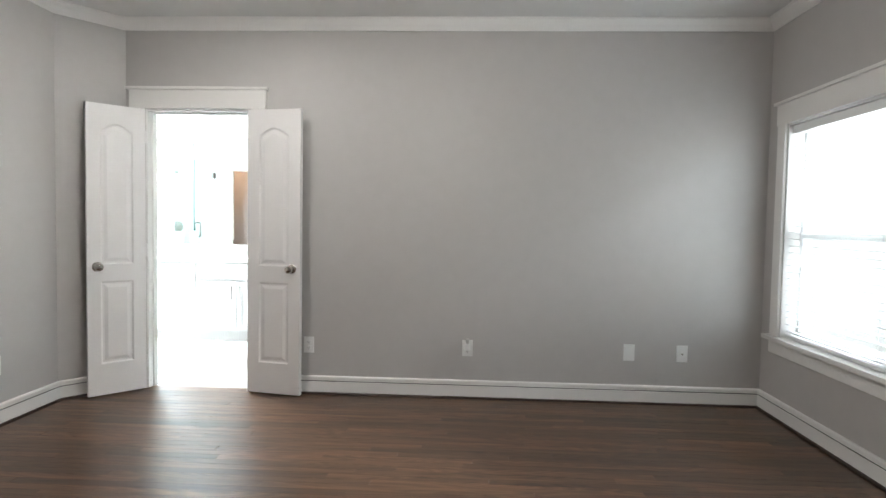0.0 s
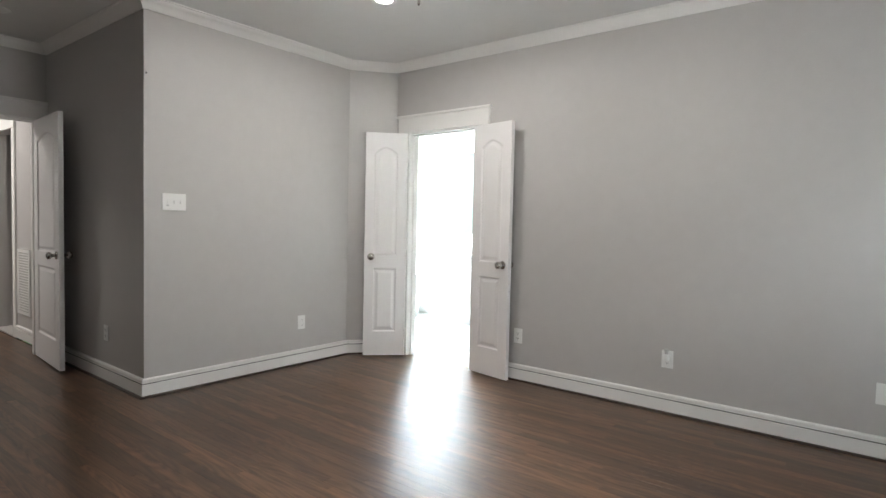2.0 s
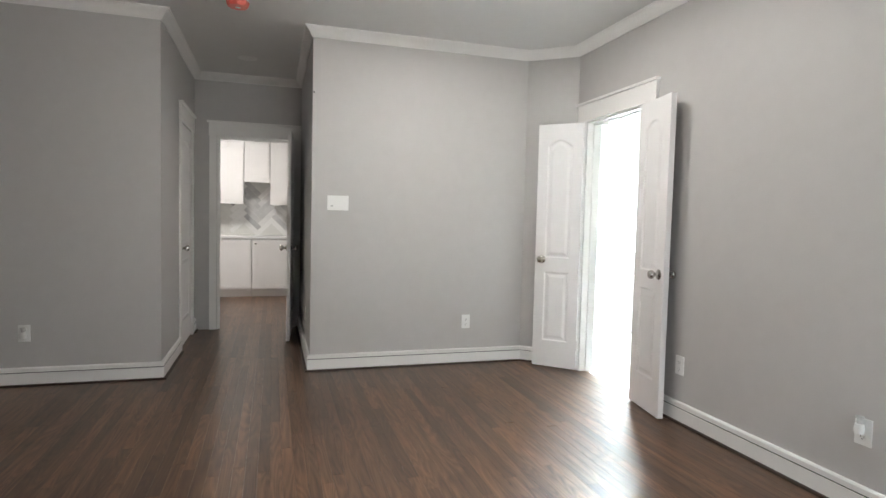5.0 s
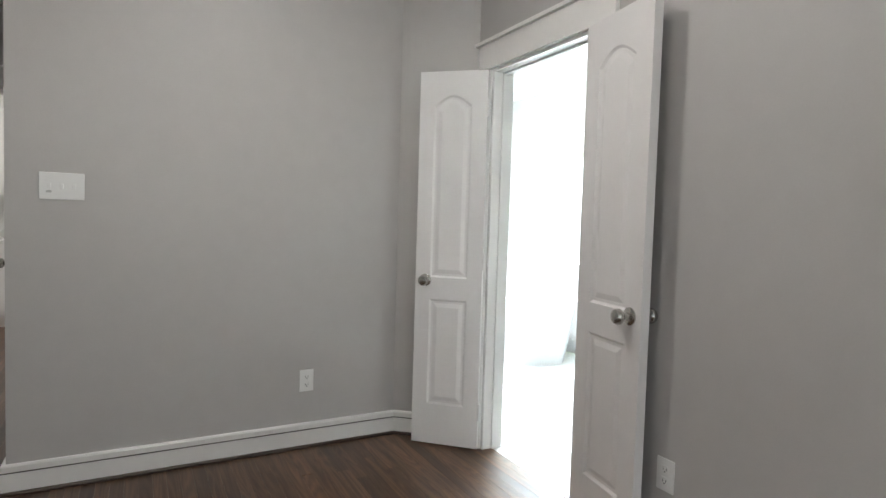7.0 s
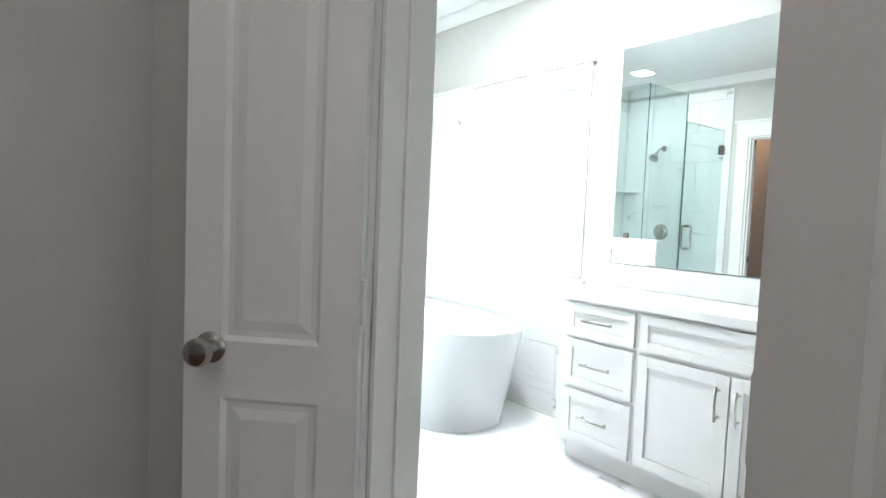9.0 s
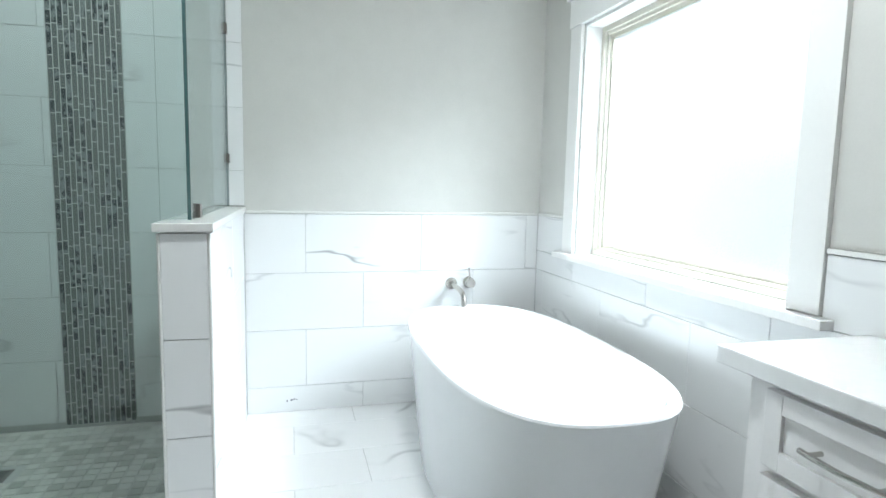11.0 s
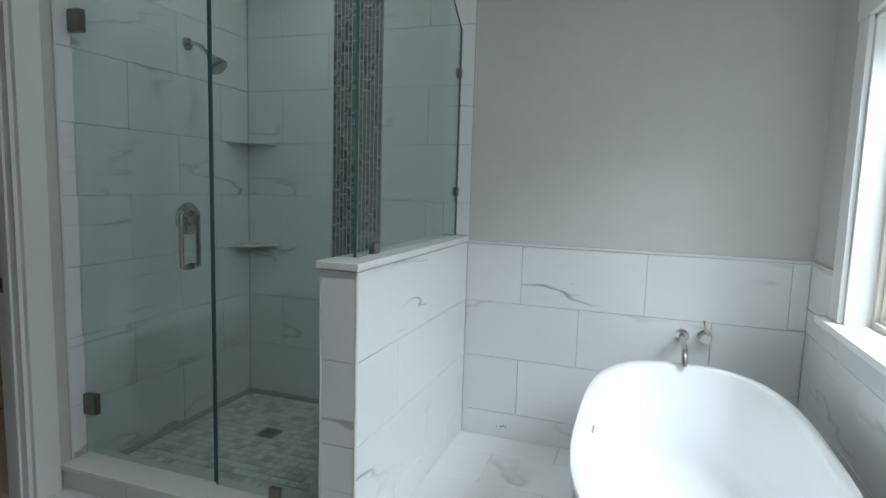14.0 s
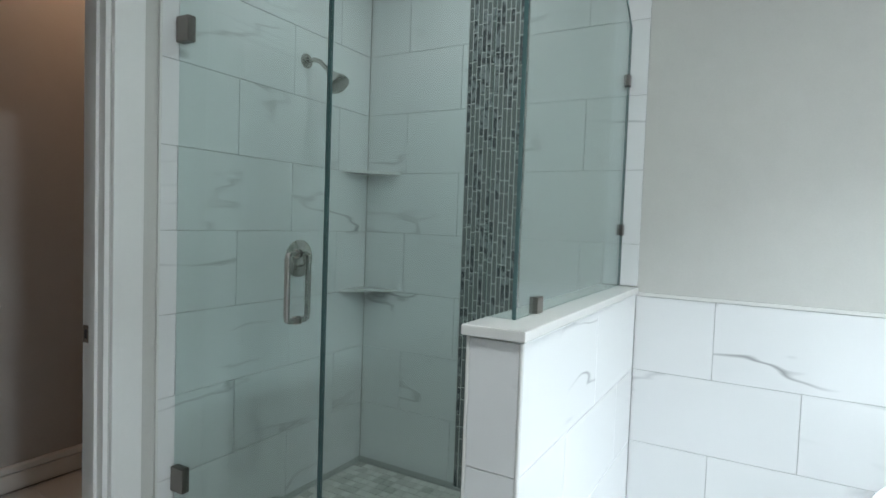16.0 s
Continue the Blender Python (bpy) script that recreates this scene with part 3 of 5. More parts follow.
closet.matrix_basis = pose(-3.74, 0.745, 0.012, 0, 0, 0)
casing("door_trim_hall", "y", 0.985, 1.765, -4.0, 1, 2.05, 0.075)
door_frame("door_frame_hall", "y", 0.985, 1.765, -4.12, -4.0, 2.05)
casing("door_trim_closet", "x", -3.745, -3.045, 0.765, 1, 2.05, 0.08)
casing("door_trim_toilet", "x", TX0, TX1, 3.06, 1, 2.085, 0.108)
door_frame("door_frame_toilet", "x", TX0, TX1, 2.94, 3.06, 2.085)
sp = thing("strike_plate", (TX0 + 0.017, 2.97, 0.9), "small nickel strike plate on a door jamb", "hardware")
part("plate", boxes((TX0 + 0.016, TX0 + 0.0185, 2.945, 2.975, 0.87, 0.93)), NICKEL, sp)
part("slot", boxes((TX0 + 0.0185, TX0 + 0.0195, 2.954, 2.966, 0.885, 0.915)), DARKP, sp)
casing("door_trim_kitchen", "x", -5.75, -5.05, 1.86, -1, 2.08, 0.09)


# ---------- bedroom window and blind ----------
casing("window_trim_bedroom", "y", WY0, WY1, XE, -1, WZ1, 0.095, bottom=WZ0)
w = thing("window_1", (XE + 0.08, (WY0 + WY1) / 2, WZ0), "white framed sash window above a painted sill", "window", kind="structure")
part("window_sill", boxes((XE - 0.055, XE - 0.001, WY0 - 0.13, WY1 + 0.13, WZ0 - 0.028, WZ0), (XE - 0.001, XE + 0.16, WY0, WY1, WZ0 - 0.028, WZ0), bevel=0.003), TRIM, w)
part("apron", boxes((XE - 0.018, XE - 0.001, WY0 - 0.10, WY1 + 0.10, WZ0 - 0.118, WZ0 - 0.028), bevel=0.003), TRIM, w)
part("reveal", boxes((XE, XE + 0.10, WY0, WY0 + 0.012, WZ0, WZ1), (XE, XE + 0.10, WY1 - 0.012, WY1, WZ0, WZ1), (XE, XE + 0.10, WY0, WY1, WZ1 - 0.012, WZ1)), TRIM, w)
fx = XE + 0.10
zm = (WZ0 + WZ1) / 2 - 0.02
part("window_frame", boxes((fx, fx + 0.06, WY0, WY0 + 0.045, WZ0, WZ1), (fx, fx + 0.06, WY1 - 0.045, WY1, WZ0, WZ1), (fx, fx + 0.06, WY0, WY1, WZ1 - 0.045, WZ1), (fx, fx + 0.06, WY0, WY1, WZ0, WZ0 + 0.05),
                           (fx, fx + 0.06, (WY0 + WY1) / 2 - 0.035, (WY0 + WY1) / 2 + 0.035, WZ0, WZ1)), SLAT, w)
part("meeting_rail", boxes((fx - 0.004, fx + 0.05, WY0 + 0.045, WY1 - 0.045, zm - 0.025, zm + 0.025)), SLAT, w)
pane = part("pane", boxes((fx + 0.026, fx + 0.031, WY0 + 0.04, WY1 - 0.04, WZ0 + 0.04, WZ1 - 0.04)), GLASS, w)
pane.visible_shadow = False
bl = thing("window_blind", (XE + 0.05, (WY0 + WY1) / 2, WZ0), "white horizontal slat blind, lowered with open slats", "blind")
part("head_rail", boxes((XE + 0.022, XE + 0.075, WY0 + 0.016, WY1 - 0.016, WZ1 - 0.065, WZ1 - 0.014), bevel=0.003), SLAT, bl)
bm = bmesh.new()
prof = [(-0.025, -0.0015), (-0.012, 0.0008), (0, 0.0016), (0.012, 0.0008), (0.025, -0.0015)]
ring = []
for yy in (WY0 + 0.018, WY1 - 0.018):
    ring.append([bm.verts.new((px, yy, pz + dz)) for dz in (0, 0.0022) for px, pz in (prof if dz == 0 else prof[::-1])])
for i in range(10):
    bm.faces.new((ring[0][i], ring[0][(i + 1) % 10], ring[1][(i + 1) % 10], ring[1][i]))
bm.faces.new(ring[0]), bm.faces.new(ring[1])
slat_me = finish("slat", bm, SLAT)
ns = int((WZ1 - WZ0 - 0.11) / 0.043)
for i in range(ns):
    s = part("slat", slat_me, SLAT, bl)
    s.matrix_basis = pose(XE + 0.048, 0, WZ0 + 0.045 + 0.043 * i, 0, 4, 0)
part("bottom_rail", boxes((XE + 0.022, XE + 0.074, WY0 + 0.018, WY1 - 0.018, WZ0 + 0.003, WZ0 + 0.022), bevel=0.003), SLAT, bl)
for yy in (WY1 - 0.17, (WY0 + WY1) / 2, WY0 + 0.17):
    part("ladder_cord", tube(bmesh.new(), [(XE + 0.021, yy, WZ0 + 0.02), (XE + 0.021, yy, WZ1 - 0.06)], 0.0013, 6), SLAT, bl)


# ---------- plates on the walls ----------
def plate(name, m, w, h, label, marks="outlet", category="outlet"):
    """A wall plate facing -y at the origin."""
    t = thing(name, (0, 0, 0), label, category)
    part("cover_plate", boxes((-w / 2, w / 2, -0.006, -0.0005, -h / 2, h / 2), bevel=0.0025), PLASTIC, t)
    if marks == "outlet":
        for z in (-0.021, 0.021):
            r = part("receptacle", boxes((-0.0165, 0.0165, -0.0085, -0.006, z - 0.014, z + 0.014), bevel=0.001), PLASTIC, t)
            part("slot", boxes((-0.008, -0.006, -0.0089, -0.0084, z - 0.004, z + 0.006), (0.006, 0.008, -0.0089, -0.0084, z - 0.004, z + 0.006), (-0.0025, 0.0025, -0.0089, -0.0084, z - 0.011, z - 0.007)), DARKP, r)
    elif marks == "switch":
        for k in (-0.046, 0, 0.046):
            part("switch_paddle", boxes((k - 0.006, k + 0.006, -0.013, -0.006, -0.012, 0.010), bevel=0.001), PLASTIC, t)
        part("sticker", boxes((-0.058, -0.038, -0.0068, -0.006, -0.030, -0.020)), GROUT, t)
    elif marks == "coax":
        part("connector", lathe(bmesh.new(), [(0.001, 0), (0.006, 0), (0.006, 0.009), (0.001, 0.010)], Matrix.Translation((0, -0.006, 0)) @ Matrix.Rotation(radians(90), 4, "X"), 12), NICKEL, t)
    t.matrix_basis = m
    return t


plate("wall_outlet", pose(-0.482, YD, 0.356), 0.075, 0.118, "white duplex outlet plate on the grey wall")
plate("wall_outlet", pose(0.675, YD, 0.362), 0.075, 0.118, "white duplex outlet with a small plug-in on the grey wall")
plate("cable_plate", pose(1.825, YD, 0.362), 0.078, 0.118, "white blank cable plate on the grey wall", "none", "wall plate")
plate("cable_plate", pose(2.195, YD, 0.362), 0.078, 0.118, "white plate with a cable connector on the wall", "coax", "wall plate")
plate("wall_outlet", pose(XW, 3.145, 0.36, 0, 0, 90), 0.075, 0.118, "white duplex outlet plate low on the wall")
plate("light_switch", pose(XW, 2.045, 1.342, 0, 0, 90), 0.168, 0.118, "white triple light switch plate on the grey wall", "switch", "switch")
plate("wall_outlet", pose(-2.75, 1.84, 0.36), 0.075, 0.118, "white duplex outlet plate in the hallway")
plate("wall_outlet", pose(XW, -0.10, 0.37, 0, 0, 90), 0.075, 0.118, "white duplex outlet with a plug-in night light")


def plugin(m):
    t = thing("plug_in_freshener", (0, 0, 0), "white plug-in fragrance bottle in an outlet", "air freshener")
    part("body", lathe(bmesh.new(), [(0.001, -0.03), (0.018, -0.03), (0.021, -0.01), (0.017, 0.012), (0.001, 0.013)], Matrix.Translation((0, -0.029, 0)), 16), PLASTIC, t, "", True)
    part("bottle_neck", lathe(bmesh.new(), [(0.011, 0.013), (0.011, 0.034), (0.016, 0.036), (0.016, 0.045), (0.001, 0.046)], Matrix.Translation((0, -0.029, 0)), 16), GROUT, t, "grey cap", True)
    t.matrix_basis = m


plugin(pose(0.675, YD - 0.0005, 0.388))
plugin(pose(XW + 0.0005, -0.10, 0.37, 0, 0, 90))

nl = thing("picture_nail", (XW, 1.852, 2.19), "small dark nail in the wall corner", "nail")
part("shank", tube(bmesh.new(), [(XW - 0.004, 1.856, 2.19), (XW + 0.022, 1.848, 2.193)], 0.0022, 8), DARKP, nl)
part("nail_head", lathe(bmesh.new(), [(0.001, 0), (0.006, 0), (0.006, 0.002), (0.001, 0.002)], Matrix.Translation((XW + 0.022, 1.848, 2.193)) @ Matrix.Rotation(radians(90), 4, "Y"), 10), DARKP, nl)

# ---------- ceiling things ----------
fan = thing("ceiling_fan", (FAN[0], FAN[1], H), "ceiling fan with grey-brown blades and a lit glass bowl", "ceiling fan")
fm = Matrix.Translation((FAN[0], FAN[1], 0))
part("canopy", lathe(bmesh.new(), [(0.001, H), (0.075, H), (0.07, H - 0.03), (0.045, H - 0.055), (0.016, H - 0.06), (0.014, 2.56), (0.001, 2.56)], fm), NICKEL, fan, "", True)
part("motor_housing", lathe(bmesh.new(), [(0.001, 2.57), (0.06, 2.565), (0.105, 2.53), (0.115, 2.49), (0.105, 2.45), (0.085, 2.43), (0.085, 2.40), (0.001, 2.40)], fm), NICKEL, fan, "", True)
part("light_bowl", lathe(bmesh.new(), [(0.135, 2.415), (0.145, 2.405), (0.142, 2.385), (0.12, 2.355), (0.08, 2.338), (0.03, 2.331), (0.001, 2.33)], fm), GLOBE, fan, "lit frosted glass bowl", True)
for k in range(5):
    a = radians(FAN_A + 72 * k)
    R = fm @ Matrix.Rotation(a, 4, "Z")
    bm = bmesh.new()
    outline = [(0.20, -0.05), (0.30, -0.066), (0.52, -0.072), (0.62, -0.055), (0.655, -0.02), (0.655, 0.025), (0.63, 0.06), (0.52, 0.072), (0.30, 0.066), (0.20, 0.05)]
    lo = [bm.verts.new(R @ Vector((x, y, 2.462 + y * 0.2))) for x, y in outline]
    hi = [bm.verts.new(R @ Vector((x, y, 2.469 + y * 0.2))) for x, y in outline]
    bm.faces.new(lo), bm.faces.new(hi)
    for i in range(10):
        bm.faces.new((lo[i], lo[(i + 1) % 10], hi[(i + 1) % 10], hi[i]))
    bl_ob = part("blade", bm, BLADE, fan)
    bm = box(bmesh.new(), 0.09, 0.24, -0.018, 0.018, 2.455, 2.461)
    bmesh.ops.transform(bm, matrix=R, verts=bm.verts)
    part("blade_iron", bm, NICKEL, fan)
for ang, drop in ((237, 0.20), (57, 0.13)):
    cx, cy = FAN[0] + 0.10 * math.cos(radians(ang)), FAN[1] + 0.10 * math.sin(radians(ang))
    c = part("pull_chain", tube(bmesh.new(), [(cx, cy, 2.41), (cx, cy, 2.35 - drop)], 0.0016, 6), NICKEL, fan)
    part("chain_fob", lathe(bmesh.new(), [(0.001, 2.35 - drop), (0.005, 2.348 - drop), (0.006, 2.325 - drop), (0.001, 2.318 - drop)], Matrix.Translation((cx, cy, 0)), 10), NICKEL, c)


def downlight(x, y, lit, label):
    t = thing("recessed_downlight", (x, y, H), label, "ceiling light")
    part("trim_ring", lathe(bmesh.new(), [(0.055, H - 0.001), (0.056, H - 0.006), (0.085, H - 0.004), (0.088, H - 0.0005)], Matrix.Translation((x, y, 0)), 32), PLASTIC, t, "", True)
    part("diffuser", lathe(bmesh.new(), [(0.001, H - 0.003), (0.054, H - 0.003), (0.054, H - 0.001), (0.001, H - 0.001)], Matrix.Translation((x, y, 0)), 32), LED if lit else PLASTIC, t)


downlight(-0.86, 2.81, True, "lit round white recessed ceiling light")
downlight(-2.75, 5.1, True, "lit round white recessed light in the bath ceiling")
# unseen fitting, added to go with the shower fill
downlight(-4.0, 3.75, True, "added unseen round white recessed fill light above the shower")
downlight(-3.25, 1.31, False, "unlit round white recessed ceiling light")
sm = thing("smoke_detector", (-1.76, 1.31, H), "smoke detector under a red dust cover", "smoke detector")
part("base", lathe(bmesh.new(), [(0.001, H), (0.07, H), (0.07, H - 0.012), (0.001, H - 0.012)], Matrix.Translation((-1.76, 1.31, 0)), 32), PLASTIC, sm)
part("dust_cover", lathe(bmesh.new(), [(0.076, H - 0.008), (0.076, H - 0.02), (0.066, H - 0.045), (0.001, H - 0.047)], Matrix.Translation((-1.76, 1.31, 0)), 8), RED, sm)
part("sticker", boxes((-1.775, -1.745, 1.295, 1.325, H - 0.0485, H - 0.0475)), PLASTIC, sm)
v = thing("ceiling_vent", (-0.02, 2.90, H), "white louvred supply vent in the ceiling", "vent")
part("vent_frame", boxes((-0.19, 0.15, 2.74, 2.77, H - 0.012, H - 0.001), (-0.19, 0.15, 3.03, 3.06, H - 0.012, H - 0.001), (-0.19, -0.16, 2.77, 3.03, H - 0.012, H - 0.001), (0.12, 0.15, 2.77, 3.03, H - 0.012, H - 0.001)), PLASTIC, v)
part("backing", boxes((-0.16, 0.12, 2.77, 3.03, H - 0.003, H - 0.001)), GROUT, v)
for k in range(9):
    bm = box(bmesh.new(), -0.16, 0.12, -0.012, 0.012, -0.0008, 0.0008)
    bmesh.ops.transform(bm, matrix=pose(0, 2.785 + 0.029 * k, H - 0.010, 30), verts=bm.verts)
    part("louvre", bm, PLASTIC, v)

# ---------- kitchen glimpse ----------
def shaker(parent, name, axis, a0, a1, z0, z1, face, out, rail=0.055):
    """A shaker front: a recessed field inside four rails; axis 'x': the front runs along x."""
    def bx(u0, u1, d0, d1, q0, q1):
        f0, f1 = sorted((face + out * d0, face + out * d1))
        return (u0, u1, f0, f1, q0, q1) if axis == "x" else (f0, f1, u0, u1, q0, q1)
    f = part(name, boxes(bx(a0 + 0.002, a1 - 0.002, 0, 0.010, z0 + 0.002, z1 - 0.002)), DOORP, parent)
    for u0, u1 in ((a0, a0 + rail), (a1 - rail, a1)):
        part("stile", boxes(bx(u0, u1, 0.0005, 0.019, z0, z1), bevel=0.0015), DOORP, f)
    for q0, q1 in ((z0, z0 + rail), (z1 - rail, z1)):
        part("rail", boxes(bx(a0 + rail, a1 - rail, 0.0005, 0.019, q0, q1), bevel=0.0015), DOORP, f)
    return f


def bar_handle(parent, p0, p1, out):
    a, b, o = Vector(p0), Vector(p1), Vector(out)
    d = (b - a) * 0.12
    mid = (a + b) / 2 + o * 1.18
    bm = tube(bmesh.new(), [a + d, a + d + o * 0.9], 0.005, 8)
    tube(bm, [b - d, b - d + o * 0.9], 0.005, 8)
    tube(bm, [a + o * 0.92, a + d + o * 1.02, mid, b - d + o * 1.02, b + o * 0.92], 0.006, 8)
    return part("handle", bm, NICKEL, parent, "satin nickel bar handle", True)


KF = -6.49
for y0, y1 in ((0.75, 1.25), (1.26, 1.86)):
    c = thing("base_cabinet", ((KF - 0.3), (y0 + y1) / 2, 0), "white shaker kitchen base cabinet", "cabinet", "kitchen base cabinets")
    part("body", boxes((-7.10, KF, y0, y1, 0.09, 0.875)), DOORP, c)
    part("toe_kick", boxes((-7.10, KF - 0.03, y0, y1, 0.0, 0.09)), TRIM, c)
    shaker(c, "door", "y", y0 + 0.02, y1 - 0.02, 0.12, 0.85, KF, 1)
    part("knob", lathe(bmesh.new(), [(0.001, 0), (0.006, 0), (0.006, 0.012), (0.013, 0.018), (0.013, 0.024), (0.001, 0.026)], Matrix.Translation((KF + 0.019, y0 + 0.05, 0.80)) @ Matrix.Rotation(radians(90), 4, "Y"), 12), NICKEL, c)
wt = solid("worktop", boxes((-7.10, KF + 0.03, 0.73, 1.86, 0.877, 0.915), bevel=0.003), QUARTZ, "white quartz worktop on the kitchen cabinets", "worktop", "thing")
for y0, y1, z0 in ((0.70, 1.12, 1.42), (1.13, 1.50, 1.76), (1.51, 1.86, 1.42)):
    c = thing("wall_cabinet", (-6.9, (y0 + y1) / 2, z0), "white shaker kitchen wall cabinet", "cabinet", "kitchen wall cabinets")
    part("body", boxes((-7.10, -6.76, y0, y1, z0, 2.62)), DOORP, c)
    shaker(c, "door", "y", y0 + 0.015, y1 - 0.015, z0 + 0.03, 2.30, -6.76, 1)
    shaker(c, "door", "y", y0 + 0.015, y1 - 0.015, 2.32, 2.60, -6.76, 1, 0.045)
    part("light_rail", boxes((-6.79, -6.745, y0, y1, z0 - 0.03, z0)), DOORP, c)
bs = solid("backsplash_kitchen", boxes((-7.10, -7.092, 0.75, 1.86, 0.915, 1.76)), GROUTL)
random.seed(5)
hw, hl = 0.075, 0.30
hb = finish("tile", boxes((0, 0.006, -hl / 2 + 0.0015, hl / 2 - 0.0015, -hw / 2 + 0.0015, hw / 2 - 0.0015), bevel=0.001), HERR)
c45 = math.sqrt(0.5)
for i in range(-30, 31):
    for j in range(-6, 7):
        for turn in (0, 90):
            u = i * hw + j * hl + (hw / 2 if turn else hl / 2)
            q = i * hw - j * hl + (hw + hl / 2 if turn else hw / 2)
            cy, cz = 0.95 + (u - q) * c45, 1.25 + (u + q) * c45
            if 0.86 < cy < 1.74 and 0.98 < cz < 1.68:
                tl = part("tile", hb, HERR, bs)
                tl.matrix_basis = pose(-7.0915, cy, cz, 45 + turn)
gr = thing("return_air_grille", (-4.75, 1.86, 0.3), "white louvred return air grille low on the wall", "vent")
part("grille_frame", boxes((-4.92, -4.55, 1.848, 1.859, 0.26, 0.29), (-4.92, -4.55, 1.848, 1.859, 0.86, 0.89), (-4.92, -4.89, 1.848, 1.859, 0.29, 0.86), (-4.58, -4.55, 1.848, 1.859, 0.29, 0.86)), PLASTIC, gr)
for k in range(22):
    part("louvre", boxes((-4.89, -4.58, 1.850, 1.857, 0.30 + 0.0255 * k, 0.314 + 0.0255 * k)), PLASTIC, gr)
solid("baseboard_kitchen", sweep(bmesh.new(), [(-4.12, 1.86), (-4.95, 1.86)], BASEP), TRIM)

# ---------- bath window ----------
casing("window_trim_bath", "x", X0, X1, BY, -1, Z1, 0.11, bottom=Z0 + 0.002)
w = thing("window_2", ((X0 + X1) / 2, BY + 0.1, Z0), "frosted picture window with almond frame and white sill", "window", kind="structure")
part("window_sill", boxes((X0 - 0.15, X1 + 0.15, BY - 0.055, BY - 0.001, Z0 - 0.028, Z0), (X0, X1, BY - 0.001, BY + 0.16, Z0 - 0.028, Z0), bevel=0.003), TRIM, w)
part("reveal", boxes((X0, X0 + 0.014, BY + 0.001, BY + 0.16, Z0, Z1), (X1 - 0.014, X1, BY + 0.001, BY + 0.16, Z0, Z1), (X0, X1, BY + 0.001, BY + 0.16, Z1 - 0.014, Z1)), TRIM, w)
for d, y in ((0.024, BY + 0.085), (0.038, BY + 0.100), (0.056, BY + 0.116)):
    a0, a1, q0, q1 = X0 + 0.014, X1 - 0.014, Z0, Z1 - 0.014
    part("window_frame", boxes((a0, a0 + d, y, y + 0.02, q0, q1), (a1 - d, a1, y, y + 0.02, q0, q1), (a0 + d, a1 - d, y, y + 0.02, q0, q0 + d), (a0 + d, a1 - d, y, y + 0.02, q1 - d, q1)), VINYL, w)
pane = part("pane", boxes((X0 + 0.055, X1 - 0.055, BY + 0.122, BY + 0.127, Z0 + 0.04, Z1 - 0.055)), FROST, w, "wet-looking frosted glass")
pane.visible_shadow = False


# ---------- tile work ----------
def tile_mesh(dx, dy, dz, bevel=0.0012, mat=None):
    bm = bmesh.new()
    box(bm, -dx / 2, dx / 2, -dy / 2, dy / 2, -dz / 2, dz / 2)
    if bevel:
        bmesh.ops.bevel(bm, geom=list(bm.edges), offset=bevel, segments=1, affect="EDGES")
    return finish("tile", bm, mat or MARBLE)


CACHE = {}
G = 0.002


def tiles(parent, axis, face, out, spans, rows, t=0.007, mat=None):
    """Lays tiles: rows are (z0, z1, joints); axis 'x': joints are x values on a wall at y = face."""
    a0, a1 = spans
    for z0, z1, joints in rows:
        js = [a0] + sorted(j for j in joints if a0 + 0.01 < j < a1 - 0.01) + [a1]
        for u0, u1 in zip(js, js[1:]):
            L, Hh = round(u1 - u0 - G, 4), round(z1 - z0 - G, 4)
            key = (axis, L, Hh, t)
            if key not in CACHE:
                CACHE[key] = tile_mesh(L, t, Hh) if axis == "x" else tile_mesh(t, L, Hh)
            ob = part("tile", CACHE[key], MARBLE, parent)
            c = face + out * (t / 2 + 0.002)
            ob.matrix_basis = pose((u0 + u1) / 2, c, (z0 + z1) / 2) if axis == "x" else pose(c, (u0 + u1) / 2, (z0 + z1) / 2)


RZ = [0.0, 0.138, 0.440, 0.739, 1.044]
KY0, KY1, KX = 4.331, 4.474, -3.37      # knee wall

b = solid("tile_wall_tub", boxes((BX, BX + 0.003, KY1, BY, 0, 1.044)), GROUT)
tiles(b, "y", BX, 1, (KY1, BY - 0.009), [(RZ[0], RZ[1], (5.07, 5.68)), (RZ[1], RZ[2], (4.772, 5.38, 5.99)), (RZ[2], RZ[3], (5.07, 5.68)), (RZ[3], RZ[4], (4.772, 5.38, 5.99))])
part("edge_trim", boxes((BX, BX + 0.014, KY1, BY - 0.012, 1.045, 1.060), bevel=0.003), CAP, b)
b = solid("tile_wall_window", boxes((BX + 0.01, -2.63, BY - 0.003, BY, 0, Z0 - 0.028), (BX + 0.01, X0 - 0.11, BY - 0.003, BY, Z0 - 0.028, 1.044), (X1 + 0.11, -2.60, BY - 0.003, BY, Z0 - 0.028, 1.044)), GROUT)
ja, jb = (-4.17, -3.56, -2.95), (-4.51, -3.90, -3.29, -2.68)
tiles(b, "x", BY, -1, (BX + 0.009, -1.6), [(RZ[0], RZ[1], ja)])
tiles(b, "x", BY, -1, (BX + 0.009, -2.5), [(RZ[1], RZ[2], ja), (RZ[2], RZ[3], jb), (RZ[3], Z0 - 0.030, ja)])
tiles(b, "x", BY, -1, (BX + 0.009, X0 - 0.112), [(Z0 - 0.028, RZ[4], ())])
tiles(b, "x", BY, -1, (X1 + 0.112, -2.595), [(Z0 - 0.028, RZ[4], ())])
part("edge_trim", boxes((BX + 0.015, X0 - 0.113, BY - 0.014, BY, 1.045, 1.060), bevel=0.003), CAP, b)
part("edge_trim", boxes((X1 + 0.113, -2.595, BY - 0.014, BY, 1.045, 1.060), bevel=0.003), CAP, b)

